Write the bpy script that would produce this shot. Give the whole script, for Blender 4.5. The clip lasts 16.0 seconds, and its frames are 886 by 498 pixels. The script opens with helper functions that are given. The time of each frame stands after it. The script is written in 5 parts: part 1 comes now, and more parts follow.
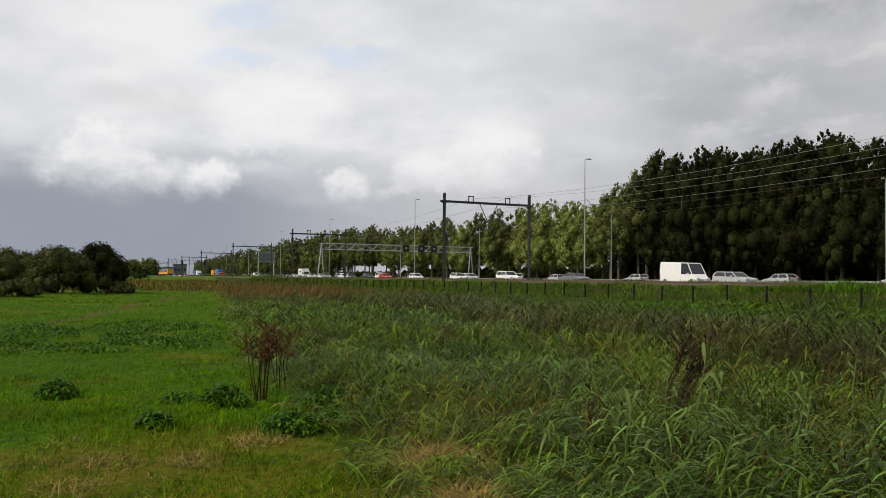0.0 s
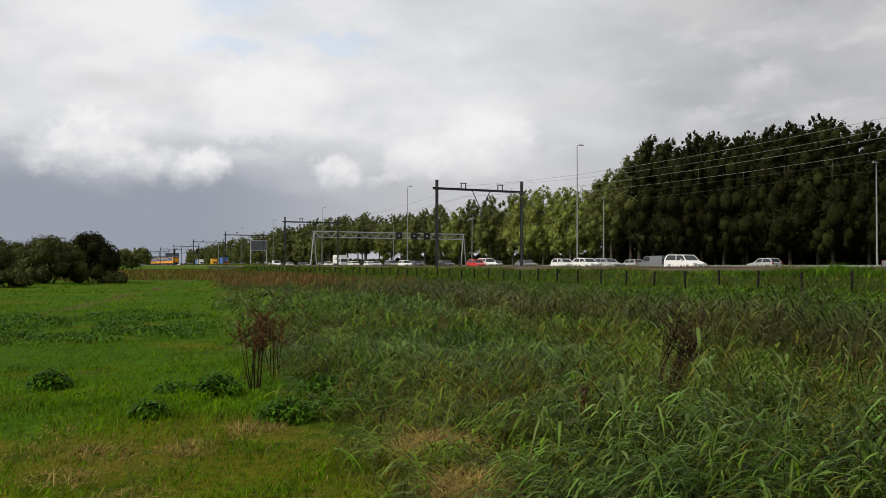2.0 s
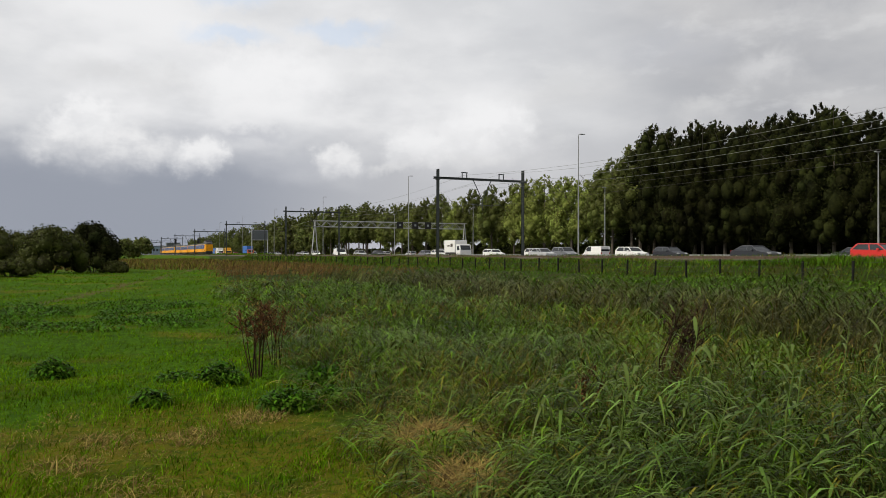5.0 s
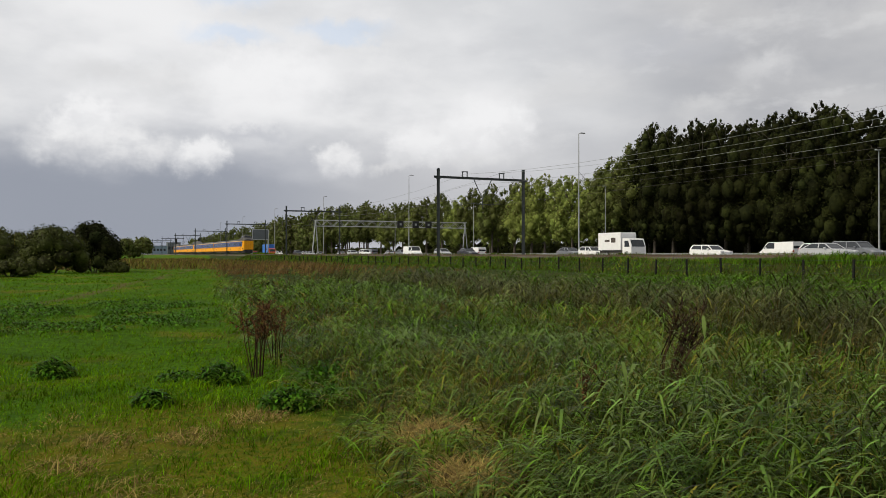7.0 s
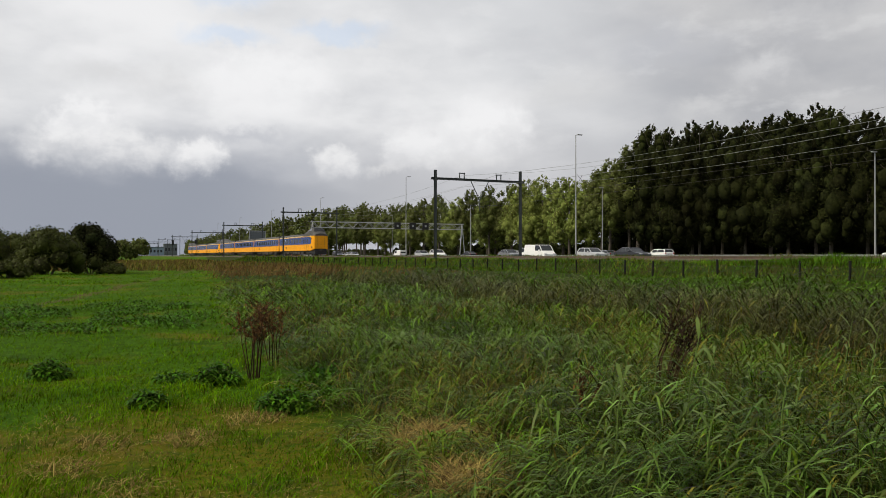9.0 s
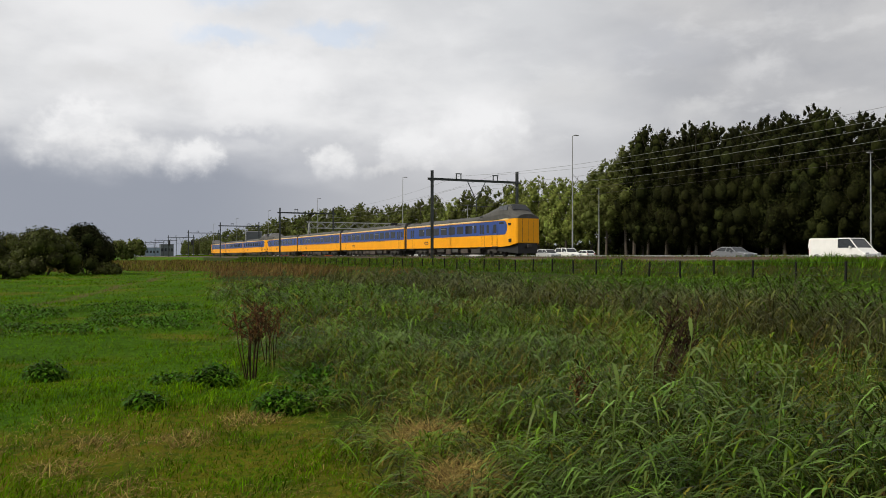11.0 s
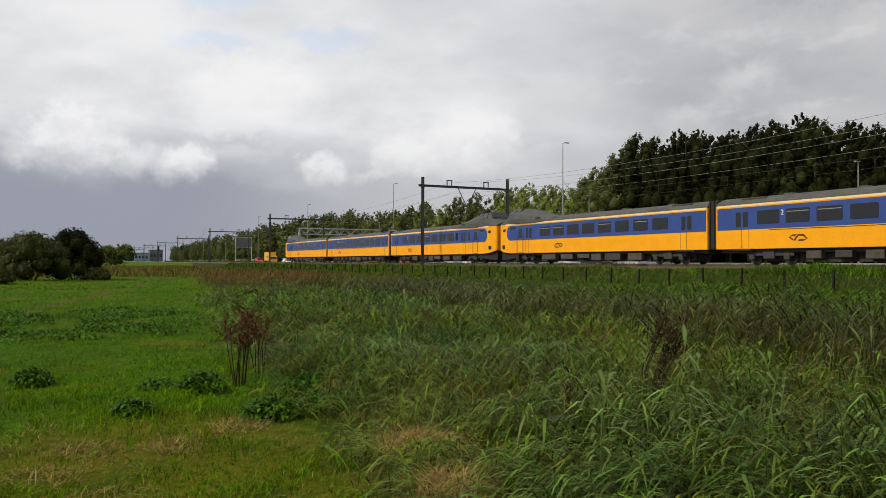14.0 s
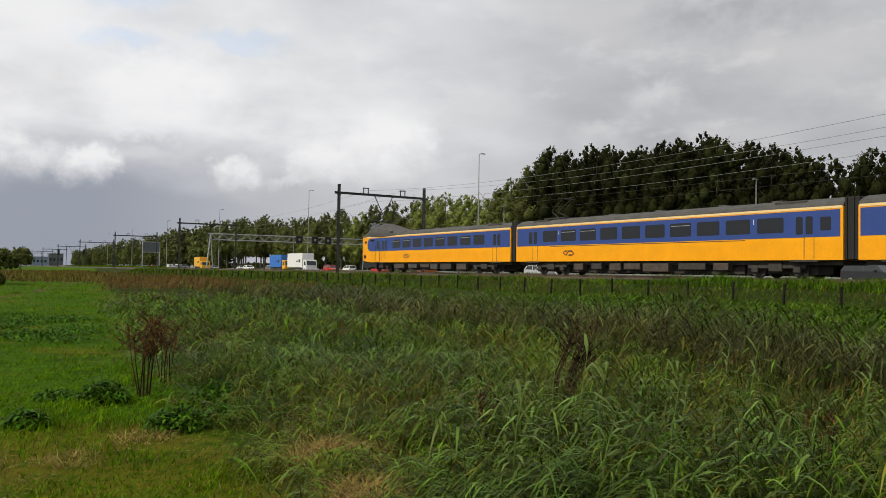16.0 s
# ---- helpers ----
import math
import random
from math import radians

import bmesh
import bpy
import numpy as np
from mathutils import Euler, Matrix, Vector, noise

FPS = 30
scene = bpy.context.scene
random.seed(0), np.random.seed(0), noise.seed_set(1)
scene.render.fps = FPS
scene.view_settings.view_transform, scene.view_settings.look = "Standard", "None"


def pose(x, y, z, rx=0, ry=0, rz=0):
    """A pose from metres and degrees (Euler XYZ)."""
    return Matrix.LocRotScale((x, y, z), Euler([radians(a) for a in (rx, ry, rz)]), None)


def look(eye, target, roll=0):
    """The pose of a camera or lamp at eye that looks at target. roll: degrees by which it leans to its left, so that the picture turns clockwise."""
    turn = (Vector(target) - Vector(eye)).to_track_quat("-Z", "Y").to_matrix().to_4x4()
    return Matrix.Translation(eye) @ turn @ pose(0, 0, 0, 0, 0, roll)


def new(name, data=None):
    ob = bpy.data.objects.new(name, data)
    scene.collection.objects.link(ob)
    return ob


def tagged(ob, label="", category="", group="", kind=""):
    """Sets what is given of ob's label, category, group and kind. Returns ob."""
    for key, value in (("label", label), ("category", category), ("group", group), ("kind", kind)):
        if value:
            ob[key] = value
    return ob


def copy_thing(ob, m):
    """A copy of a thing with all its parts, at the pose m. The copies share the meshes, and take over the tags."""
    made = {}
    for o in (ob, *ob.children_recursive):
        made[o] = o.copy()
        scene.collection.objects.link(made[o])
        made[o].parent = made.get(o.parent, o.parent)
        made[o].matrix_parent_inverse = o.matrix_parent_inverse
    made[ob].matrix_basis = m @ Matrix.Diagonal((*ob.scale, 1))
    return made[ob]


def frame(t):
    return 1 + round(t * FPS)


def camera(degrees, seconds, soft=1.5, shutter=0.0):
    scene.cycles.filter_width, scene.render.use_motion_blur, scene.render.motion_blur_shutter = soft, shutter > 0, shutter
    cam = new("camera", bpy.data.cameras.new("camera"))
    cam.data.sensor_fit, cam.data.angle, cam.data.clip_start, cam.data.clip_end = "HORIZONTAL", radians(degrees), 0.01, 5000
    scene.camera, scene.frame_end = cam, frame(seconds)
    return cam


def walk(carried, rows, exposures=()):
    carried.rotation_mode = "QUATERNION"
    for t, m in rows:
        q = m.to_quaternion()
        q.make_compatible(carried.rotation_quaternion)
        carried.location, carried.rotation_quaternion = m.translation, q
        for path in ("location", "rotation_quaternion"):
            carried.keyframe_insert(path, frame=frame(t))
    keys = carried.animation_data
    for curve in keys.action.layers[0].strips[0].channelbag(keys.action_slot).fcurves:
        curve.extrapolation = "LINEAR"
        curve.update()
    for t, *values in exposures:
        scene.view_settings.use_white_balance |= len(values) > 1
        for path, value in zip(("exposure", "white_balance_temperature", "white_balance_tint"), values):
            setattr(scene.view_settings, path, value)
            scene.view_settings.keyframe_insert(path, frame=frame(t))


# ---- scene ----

EYE = Vector((0.0, 0.0, 1.6))
cam = camera(59.56, 16.0, soft=0.7)

# seconds, turn from the track's direction to the right, tilt, lean
PATH = [(0.0, 24.016, 2.177, 0.579), (0.5, 24.105, 1.961, 0.332), (1.0, 24.258, 1.673, 0.233), (1.5, 24.381, 1.413, 0.167),
        (2.0, 24.55, 1.225, 0.124), (2.5, 24.568, 1.037, 0.15), (3.0, 24.569, 0.848, 0.152), (3.5, 24.523, 0.722, 0.147),
        (4.0, 24.51, 0.596, 0.166), (6.5, 24.436, 0.386, 0.0), (7.0, 24.436, 0.386, 0.0), (7.5, 24.5, 0.363, 0.016),
        (8.0, 24.545, 0.394, 0.011), (8.5, 24.621, 0.45, -0.02), (9.0, 24.653, 0.496, 0.03), (11.5, 24.994, 0.56, 0.017),
        (12.0, 25.101, 0.613, 0.04), (12.5, 25.178, 0.667, 0.07), (13.0, 25.269, 0.765, 0.05), (13.5, 25.361, 0.855, 0.081),
        (14.0, 25.603, 1.026, 0.241), (14.5, 25.927, 1.201, 0.463), (15.0, 26.268, 1.33, 0.514), (15.5, 27.297, 1.561, 0.703),
        (15.6, 27.68, 1.59, 0.75), (15.7, 28.18, 1.62, 0.79), (15.8, 29.02, 1.65, 0.84), (15.9, 30.27, 1.685, 0.885),
        (16.0, 31.818, 1.718, 0.927)]


def aim(turn, tilt, lean):
    a, b = radians(turn), radians(tilt)
    d = Vector((math.sin(a) * math.cos(b), math.cos(a) * math.cos(b), math.sin(b)))
    return look(EYE, EYE + 100 * d, lean)


walk(cam, [(t, aim(a, b, c)) for t, a, b, c in PATH])
scene.view_settings.exposure = 0.0

# ---- light ----
SUN_TURN, SUN_UP = 276.0, 44.0
sun = new("sun", bpy.data.lights.new("sun", "SUN"))
sun.data.energy, sun.data.angle, sun.data.color = 3.3, radians(4), (1.0, 0.92, 0.76)
_a, _b = radians(SUN_TURN), radians(SUN_UP)
SUN_DIR = Vector((math.sin(_a) * math.cos(_b), math.cos(_a) * math.cos(_b), math.sin(_b)))
sun.matrix_world = look(SUN_DIR * 200, (0, 0, 0))


class Nodes:
    """Short names for building node trees."""

    def __init__(self, tree):
        self.t = tree
        tree.nodes.clear()

    def n(self, kind, ins=None, **props):
        node = self.t.nodes.new(kind)
        for k, v in props.items():
            setattr(node, k, v)
        for k, v in (ins or {}).items():
            self.put(node.inputs[k], v)
        return node

    def put(self, sock, v):
        if isinstance(v, bpy.types.NodeSocket):
            self.t.links.new(v, sock)
        else:
            sock.default_value = v

    def math(self, op, a, b=0.0, c=0.0, clamp=False):
        return self.n("ShaderNodeMath", {0: a, 1: b, 2: c}, operation=op, use_clamp=clamp).outputs[0]

    def vec(self, op, a, b=(0, 0, 0)):
        return self.n("ShaderNodeVectorMath", {0: a, 1: b}, operation=op).outputs[0]

    def mix(self, f, a, b):
        m = self.n("ShaderNodeMix", data_type="RGBA")
        for i, v in ((0, f), (6, a), (7, b)):
            self.put(m.inputs[i], (*v, 1.0) if isinstance(v, tuple) and len(v) == 3 else v)
        return m.outputs[2]

    def noise(self, vector, scale, detail=4.0, rough=0.55):
        return self.n("ShaderNodeTexNoise", {"Vector": vector, "Scale": scale, "Detail": detail, "Roughness": rough})

    def ramp(self, v, lo, hi, smooth=True):
        return self.n("ShaderNodeMapRange", {0: v, 1: lo, 2: hi, 3: 0.0, 4: 1.0},
                      interpolation_type="SMOOTHSTEP" if smooth else "LINEAR").outputs[0]


def make_world():
    world = bpy.data.worlds.new("sky")
    scene.world = world
    world.use_nodes = True
    N = Nodes(world.node_tree)
    d = N.n("ShaderNodeTexCoord").outputs["Generated"]
    sep = N.n("ShaderNodeSeparateXYZ", {0: d})
    x, y, z = sep.outputs
    az = N.math("MULTIPLY", N.math("ARCTAN2", x, y), 57.2958)
    el = N.math("MULTIPLY", N.math("ARCSINE", z), 57.2958)
    p = N.n("ShaderNodeCombineXYZ", {0: az, 1: el, 2: 0.0}).outputs[0]
    sky = N.n("ShaderNodeTexSky", sky_type="NISHITA", sun_disc=False, sun_elevation=radians(SUN_UP), sun_rotation=radians(SUN_TURN))
    blue = N.vec("SCALE", sky.outputs[0])
    blue.node.inputs["Scale"].default_value = 0.10
    # a point on a cloud deck far overhead, for the soft layers
    flat = N.n("ShaderNodeCombineXYZ", {0: az, 1: N.math("MULTIPLY", el, 2.2), 2: 0.0}).outputs[0]
    big = N.noise(flat, 0.040, 3.0, 0.45).outputs[0]
    fine = N.noise(flat, 0.13, 5.0, 0.5).outputs[0]
    soft = N.math("ADD", N.math("MULTIPLY", big, 0.7), N.math("MULTIPLY", fine, 0.3))
    veil = N.ramp(N.math("ADD", az, N.math("MULTIPLY", N.math("SUBTRACT", big, 0.5), 30.0)), 24.0, 47.0)
    pale = N.mix(N.ramp(soft, 0.36, 0.60), (0.66, 0.67, 0.69), (0.86, 0.86, 0.87))
    grey = N.mix(N.ramp(soft, 0.36, 0.62), (0.39, 0.40, 0.43), (0.58, 0.58, 0.59))
    deck = N.mix(veil, pale, grey)
    # the darker rain band low over the open side, and the paler haze beside it
    low = N.math("SUBTRACT", 1.0, N.ramp(N.math("ADD", el, N.math("MULTIPLY", N.math("SUBTRACT", fine, 0.5), 5.0)), 4.6, 10.8))
    side = N.math("SUBTRACT", 1.0, N.ramp(az, 6.0, 26.0))
    side2 = N.ramp(az, -120.0, -40.0)
    band = N.mix(N.math("MULTIPLY", side, side2), (0.52, 0.525, 0.55), (0.29, 0.315, 0.375))
    col = N.mix(N.math("MULTIPLY", low, 0.95), deck, band)
    # broken folds in the deck
    fold = N.noise(N.vec("ADD", flat, (40.0, 13.0, 0.0)), 0.16, 7.0, 0.58).outputs[0]
    dark = N.noise(N.vec("ADD", flat, (7.0, 90.0, 0.0)), 0.075, 5.0, 0.55).outputs[0]
    high = N.ramp(el, 5.0, 10.0)
    col = N.mix(N.math("MULTIPLY", N.math("MULTIPLY", N.ramp(fold, 0.52, 0.66), high), 0.22), col, (0.86, 0.86, 0.86))
    col = N.mix(N.math("MULTIPLY", N.math("MULTIPLY", N.ramp(dark, 0.50, 0.66), high), 0.30), col, (0.52, 0.53, 0.56))
    # wobble of the cumulus edges
    wob = N.vec("SUBTRACT", N.noise(p, 0.34, 7.0, 0.62).outputs["Color"], (0.5, 0.5, 0.5))
    wobs = N.vec("SCALE", wob)
    wobs.node.inputs["Scale"].default_value = 3.6
    q = N.vec("ADD", p, wobs)
    puff = N.noise(N.vec("MULTIPLY", p, (1.0, 1.5, 1.0)), 0.42, 6.0, 0.58).outputs[0]
    for ca, ce, ra, re_, lum, power, edge in CLOUDS:
        u = N.vec("SUBTRACT", q, (ca, ce, 0.0))
        u = N.vec("MULTIPLY", u, (1.0 / ra, 1.0 / re_, 0.0))
        r = N.n("ShaderNodeVectorMath", {0: u}, operation="LENGTH").outputs["Value"]
        mask = N.math("SUBTRACT", 1.0, N.ramp(r, edge * 0.9, 1.15))
        up = N.ramp(N.n("ShaderNodeSeparateXYZ", {0: u}).outputs[1], -1.1, 0.5)
        k = N.math("MULTIPLY", N.math("MULTIPLY", mask, power), N.math("ADD", 0.05, N.math("MULTIPLY", up, 0.95)))
        k = N.math("MULTIPLY", k, N.math("ADD", 0.62, N.math("MULTIPLY", N.ramp(puff, 0.36, 0.58), 0.38)))
        tone = (lum, lum, lum * 1.01) if lum > 0.5 else (lum, lum * 1.03, lum * 1.12)
        col = N.mix(k, col, tone)
    # thin breaks of blue
    hole = None
    for ca, ce, ra, re_ in BREAKS:
        u = N.vec("MULTIPLY", N.vec("SUBTRACT", q, (ca, ce, 0.0)), (1.0 / ra, 1.0 / re_, 0.0))
        r = N.n("ShaderNodeVectorMath", {0: u}, operation="LENGTH").outputs["Value"]
        m = N.math("SUBTRACT", 1.0, N.ramp(r, 0.2, 1.3))
        hole = m if hole is None else N.math("MAXIMUM", hole, m)
    bright = N.vec("ADD", blue, (0.38, 0.41, 0.45))
    col = N.mix(N.math("MULTIPLY", hole, 0.5), col, bright)
    # the unseen sky overhead is greyed down for more contrast on the ground
    col = N.mix(N.math("MULTIPLY", N.ramp(el, 25.0, 60.0), 0.85), col, (0.46, 0.46, 0.46))
    bg = N.n("ShaderNodeBackground", {0: col, 1: 1.0})
    N.n("ShaderNodeOutputWorld", {0: bg.outputs[0]})


# bearing, height, half-widths, tone, strength, inner edge
CLOUDS = [(1.0, 16.0, 9.0, 3.0, 0.86, 0.6, 0.3), (2.5, 11.8, 6.0, 1.6, 0.66, 0.6, 0.3), (10.0, 8.3, 4.5, 1.1, 0.50, 0.7, 0.3), (14.0, 6.3, 6.0, 1.3, 0.50, 0.5, 0.3),
          (11.8, 11.8, 5.6, 3.0, 0.89, 0.95, 0.68), (20.0, 13.0, 6.0, 2.6, 0.84, 0.6, 0.3), (0.8, 7.3, 5.2, 2.0, 0.82, 1.0, 0.7), (-0.6, 8.9, 2.3, 1.7, 0.88, 1.0, 0.7),
          (7.2, 6.7, 2.2, 1.5, 0.86, 1.0, 0.7), (16.8, 6.9, 1.9, 1.4, 0.82, 1.0, 0.7), (26.0, 6.9, 5.0, 0.9, 0.72, 0.7, 0.4), (20.5, 6.4, 2.2, 0.7, 0.72, 0.7, 0.4),
          (22.9, 7.7, 2.7, 1.9, 0.86, 1.0, 0.7), (28.2, 8.9, 3.4, 2.5, 0.88, 1.0, 0.68), (34.0, 11.5, 5.0, 2.2, 0.66, 0.6, 0.2), (43.0, 9.6, 3.2, 1.5, 0.64, 0.7, 0.3),
          (47.6, 12.2, 2.6, 1.7, 0.72, 0.7, 0.3), (40.5, 14.2, 6.0, 2.3, 0.50, 0.5, 0.2), (52.5, 17.3, 9.0, 2.3, 0.36, 0.75, 0.3), (58.0, 12.0, 5.0, 2.0, 0.62, 0.6, 0.3)]
BREAKS = [(9.5, 18.2, 3.2, 1.1), (17.0, 16.0, 3.6, 0.8), (9.0, 15.4, 3.4, 0.8), (40.0, 20.5, 3.0, 0.6)]
make_world()


# ---- materials ----
def material(name, color, rough=0.6, metal=0.0, var=0.25, scale=3.0, second=None, bump=0.0, bump_scale=40.0, island=0.0, spec=0.5, transmit=0.0, each=0.0):
    m = bpy.data.materials.new(name)
    m.use_nodes = True
    N = Nodes(m.node_tree)
    co = N.n("ShaderNodeTexCoord").outputs["Object"]
    a = N.noise(co, scale, 5.0, 0.6).outputs[0]
    b = N.noise(co, scale * 9.0, 3.0, 0.6).outputs[0]
    f = N.math("ADD", N.math("MULTIPLY", a, 0.6), N.math("MULTIPLY", b, 0.4))
    second = second or tuple(c * (1.0 - 1.4 * var) for c in color)
    col = N.mix(N.ramp(f, 0.5 - 0.16, 0.5 + 0.16), second, color)
    if island:
        rnd = N.n("ShaderNodeNewGeometry").outputs["Random Per Island"]
        hs = N.n("ShaderNodeHueSaturation", {"Color": col, "Value": N.math("ADD", 1.0 - island, N.math("MULTIPLY", rnd, 2 * island)),
                                             "Hue": N.math("ADD", 0.5 - 0.03 * island, N.math("MULTIPLY", rnd, 0.06 * island))})
        col = hs.outputs[0]
    if each:
        rnd = N.n("ShaderNodeObjectInfo").outputs["Random"]
        col = N.n("ShaderNodeHueSaturation", {"Color": col, "Value": N.math("ADD", 1.0 - each, N.math("MULTIPLY", rnd, 2 * each)),
                                              "Hue": N.math("ADD", 0.5 - 0.035 * each, N.math("MULTIPLY", rnd, 0.07 * each))}).outputs[0]
    ins = {"Base Color": col, "Metallic": metal, "Specular IOR Level": spec,
           "Roughness": N.math("ADD", rough - 0.08, N.math("MULTIPLY", b, 0.16), clamp=True)}
    if bump:
        h = N.noise(co, bump_scale, 4.0, 0.6).outputs[0]
        ins["Normal"] = N.n("ShaderNodeBump", {"Strength": bump, "Distance": 0.02, "Height": h}).outputs[0]
    s = N.n("ShaderNodeBsdfPrincipled", ins).outputs[0]
    if transmit:
        tr = N.n("ShaderNodeBsdfTranslucent", {"Color": col}).outputs[0]
        s = N.n("ShaderNodeMixShader", {0: transmit, 1: s, 2: tr}).outputs[0]
    N.n("ShaderNodeOutputMaterial", {0: s})
    return m


M = {}
M["yellow"] = material("train yellow paint", (0.88, 0.37, 0.004), 0.5, var=0.08, scale=0.8, spec=0.25)
M["blue"] = material("train blue paint", (0.032, 0.068, 0.26), 0.45, var=0.12, scale=0.8, spec=0.35)
M["cream"] = material("cream stripe paint", (0.85, 0.62, 0.30), 0.45, var=0.08)
M["roof"] = material("grimy grey roof", (0.078, 0.077, 0.073), 0.75, var=0.35, scale=1.2)
M["glass"] = material("dark train glass", (0.02, 0.022, 0.025), 0.12, var=0.1)
M["rubber"] = material("black rubber", (0.012, 0.012, 0.012), 0.8)
M["bogie"] = material("dirty underframe", (0.05, 0.045, 0.04), 0.8, var=0.4, scale=4.0)
M["kit"] = material("brown grey equipment box", (0.085, 0.066, 0.055), 0.8, var=0.4, scale=3.0)
M["galv"] = material("galvanised steel", (0.33, 0.34, 0.34), 0.5, 0.3, var=0.15, scale=2.0)
M["portal"] = material("dark green portal steel", (0.055, 0.065, 0.062), 0.6, var=0.3, scale=2.0)
M["wire"] = material("weathered copper wire", (0.30, 0.31, 0.30), 0.6, 0.4)
M["contact"] = material("dark copper contact wire", (0.06, 0.055, 0.05), 0.6, 0.4)
M["white"] = material("white paint", (0.80, 0.80, 0.79), 0.4, var=0.06)
M["gantry"] = material("weathered white gantry paint", (0.46, 0.47, 0.47), 0.5, var=0.12, scale=1.5)
M["black"] = material("matt black", (0.015, 0.015, 0.016), 0.6)
M["ballast"] = material("grey brown ballast", (0.105, 0.086, 0.062), 0.95, var=0.5, scale=6.0, bump=1.0, bump_scale=18.0)
M["rail"] = material("rusty rail steel", (0.20, 0.14, 0.10), 0.5, 0.6, var=0.3, scale=8.0)
M["asphalt"] = material("grey asphalt", (0.11, 0.11, 0.11), 0.9, var=0.15, scale=1.0)
M["bark"] = material("grey brown bark", (0.11, 0.09, 0.07), 0.95, var=0.4, scale=5.0, bump=0.5)
# leaf_dark lies below real leaf tones: the wood's shade is in the colour
M["leaf_dark"] = material("shade-darkened poplar leaves", (0.024, 0.027, 0.006), 0.85, var=0.5, scale=0.25, second=(0.008, 0.010, 0.003), island=0.5, spec=0.06, each=0.35)
M["leaf_mid"] = material("green poplar leaves", (0.118, 0.138, 0.032), 0.6, var=0.3, scale=0.3, island=0.45, transmit=0.2, spec=0.12, each=0.3)
M["leaf_pale"] = material("yellow green willow leaves", (0.215, 0.255, 0.055), 0.6, var=0.25, scale=0.3, island=0.45, transmit=0.2, spec=0.12, each=0.3)
M["leaf_bush"] = material("dark hawthorn leaves", (0.062, 0.072, 0.012), 0.7, var=0.4, scale=0.8, island=0.5, transmit=0.2, spec=0.15)
M["post"] = material("dark fence post", (0.018, 0.018, 0.016), 0.9, spec=0.1)


# ---- mesh helpers ----
def part(name, bm, mat, parent=None, label=""):
    me = bpy.data.meshes.new(name)
    bm.to_mesh(me)
    bm.free()
    me.materials.append(mat)
    ob = new(name, me)
    ob.parent = parent
    if label:
        ob["label"] = label
    return ob


def share(name, mesh, parent, m):
    ob = new(name, mesh)
    ob.parent = parent
    ob.matrix_basis = m
    return ob


def np_mesh(name, verts, faces, mat, parent=None, smooth=False):
    """A mesh of equal-sided faces from arrays."""
    me = bpy.data.meshes.new(name)
    n, k = faces.shape
    me.vertices.add(len(verts))
    me.vertices.foreach_set("co", np.ascontiguousarray(verts, dtype=np.float32).ravel())
    me.loops.add(n * k)
    me.loops.foreach_set("vertex_index", faces.astype(np.int32).ravel())
    me.polygons.add(n)
    me.polygons.foreach_set("loop_start", np.arange(0, n * k, k, dtype=np.int32))
    me.polygons.foreach_set("loop_total", np.full(n, k, dtype=np.int32))
    if smooth:
        me.polygons.foreach_set("use_smooth", np.ones(n, dtype=bool))
    me.update(calc_edges=True)
    me.materials.append(mat)
    ob = new(name, me)
    ob.parent = parent
    return ob


def box(bm, x0, x1, y0, y1, z0, z1, bevel=0.0):
    r = bmesh.ops.create_cube(bm, size=1.0, matrix=Matrix.Translation(((x0 + x1) / 2, (y0 + y1) / 2, (z0 + z1) / 2)) @ Matrix.Diagonal((x1 - x0, y1 - y0, z1 - z0, 1)))
    if bevel:
        es = list({e for v in r["verts"] for e in v.link_edges})
        bmesh.ops.bevel(bm, geom=es, offset=bevel, segments=2, affect="EDGES", profile=0.5)
    return bm


def tube(bm, p, q, r, n=8, r2=None):
    p, q = Vector(p), Vector(q)
    d = q - p
    m = Matrix.Translation((p + q) / 2) @ d.to_track_quat("Z", "Y").to_matrix().to_4x4()
    bmesh.ops.create_cone(bm, cap_ends=True, segments=n, radius1=r, radius2=r if r2 is None else r2, depth=d.length, matrix=m)
    return bm


def B():
    return bmesh.new()


def thing(name, label, category, m=None, group="", kind=""):
    ob = new(name)
    ob.empty_display_size = 0.3
    if m is not None:
        ob.matrix_basis = m
    return tagged(ob, label, category, group, kind)


# ---- ground ----
RAIL = 1.56
TRACK_NEAR, TRACK_FAR = 37.7, 41.8
ROAD_Z = 1.15


def meadow_edge(y):
    return np.interp(y, [-50, 0, 5, 10, 16, 31, 84, 200], [1.0, 1.2, 1.66, 2.1, 2.5, 4.3, 11.8, 27.0])


def smooth(a, b, v):
    t = np.clip((np.asarray(v, float) - a) / (b - a), 0, 1)
    return t * t * (3 - 2 * t)


def ground_z(x, y):
    x, y = np.asarray(x, float), np.asarray(y, float)
    z = 0.05 * np.sin(x * 0.9 + 1.3) * np.cos(y * 0.7) + 0.04 * np.sin(y * 0.31 + x * 0.17)
    z = z * smooth(0, 2, np.abs(x) + np.abs(y))
    z = z + 0.35 * smooth(20, 30, x) + 0.85 * smooth(31.0, 34.0, x)
    z = z - 0.35 * smooth(44.5, 48.0, x) + 0.25 * smooth(50, 53, x)
    return z


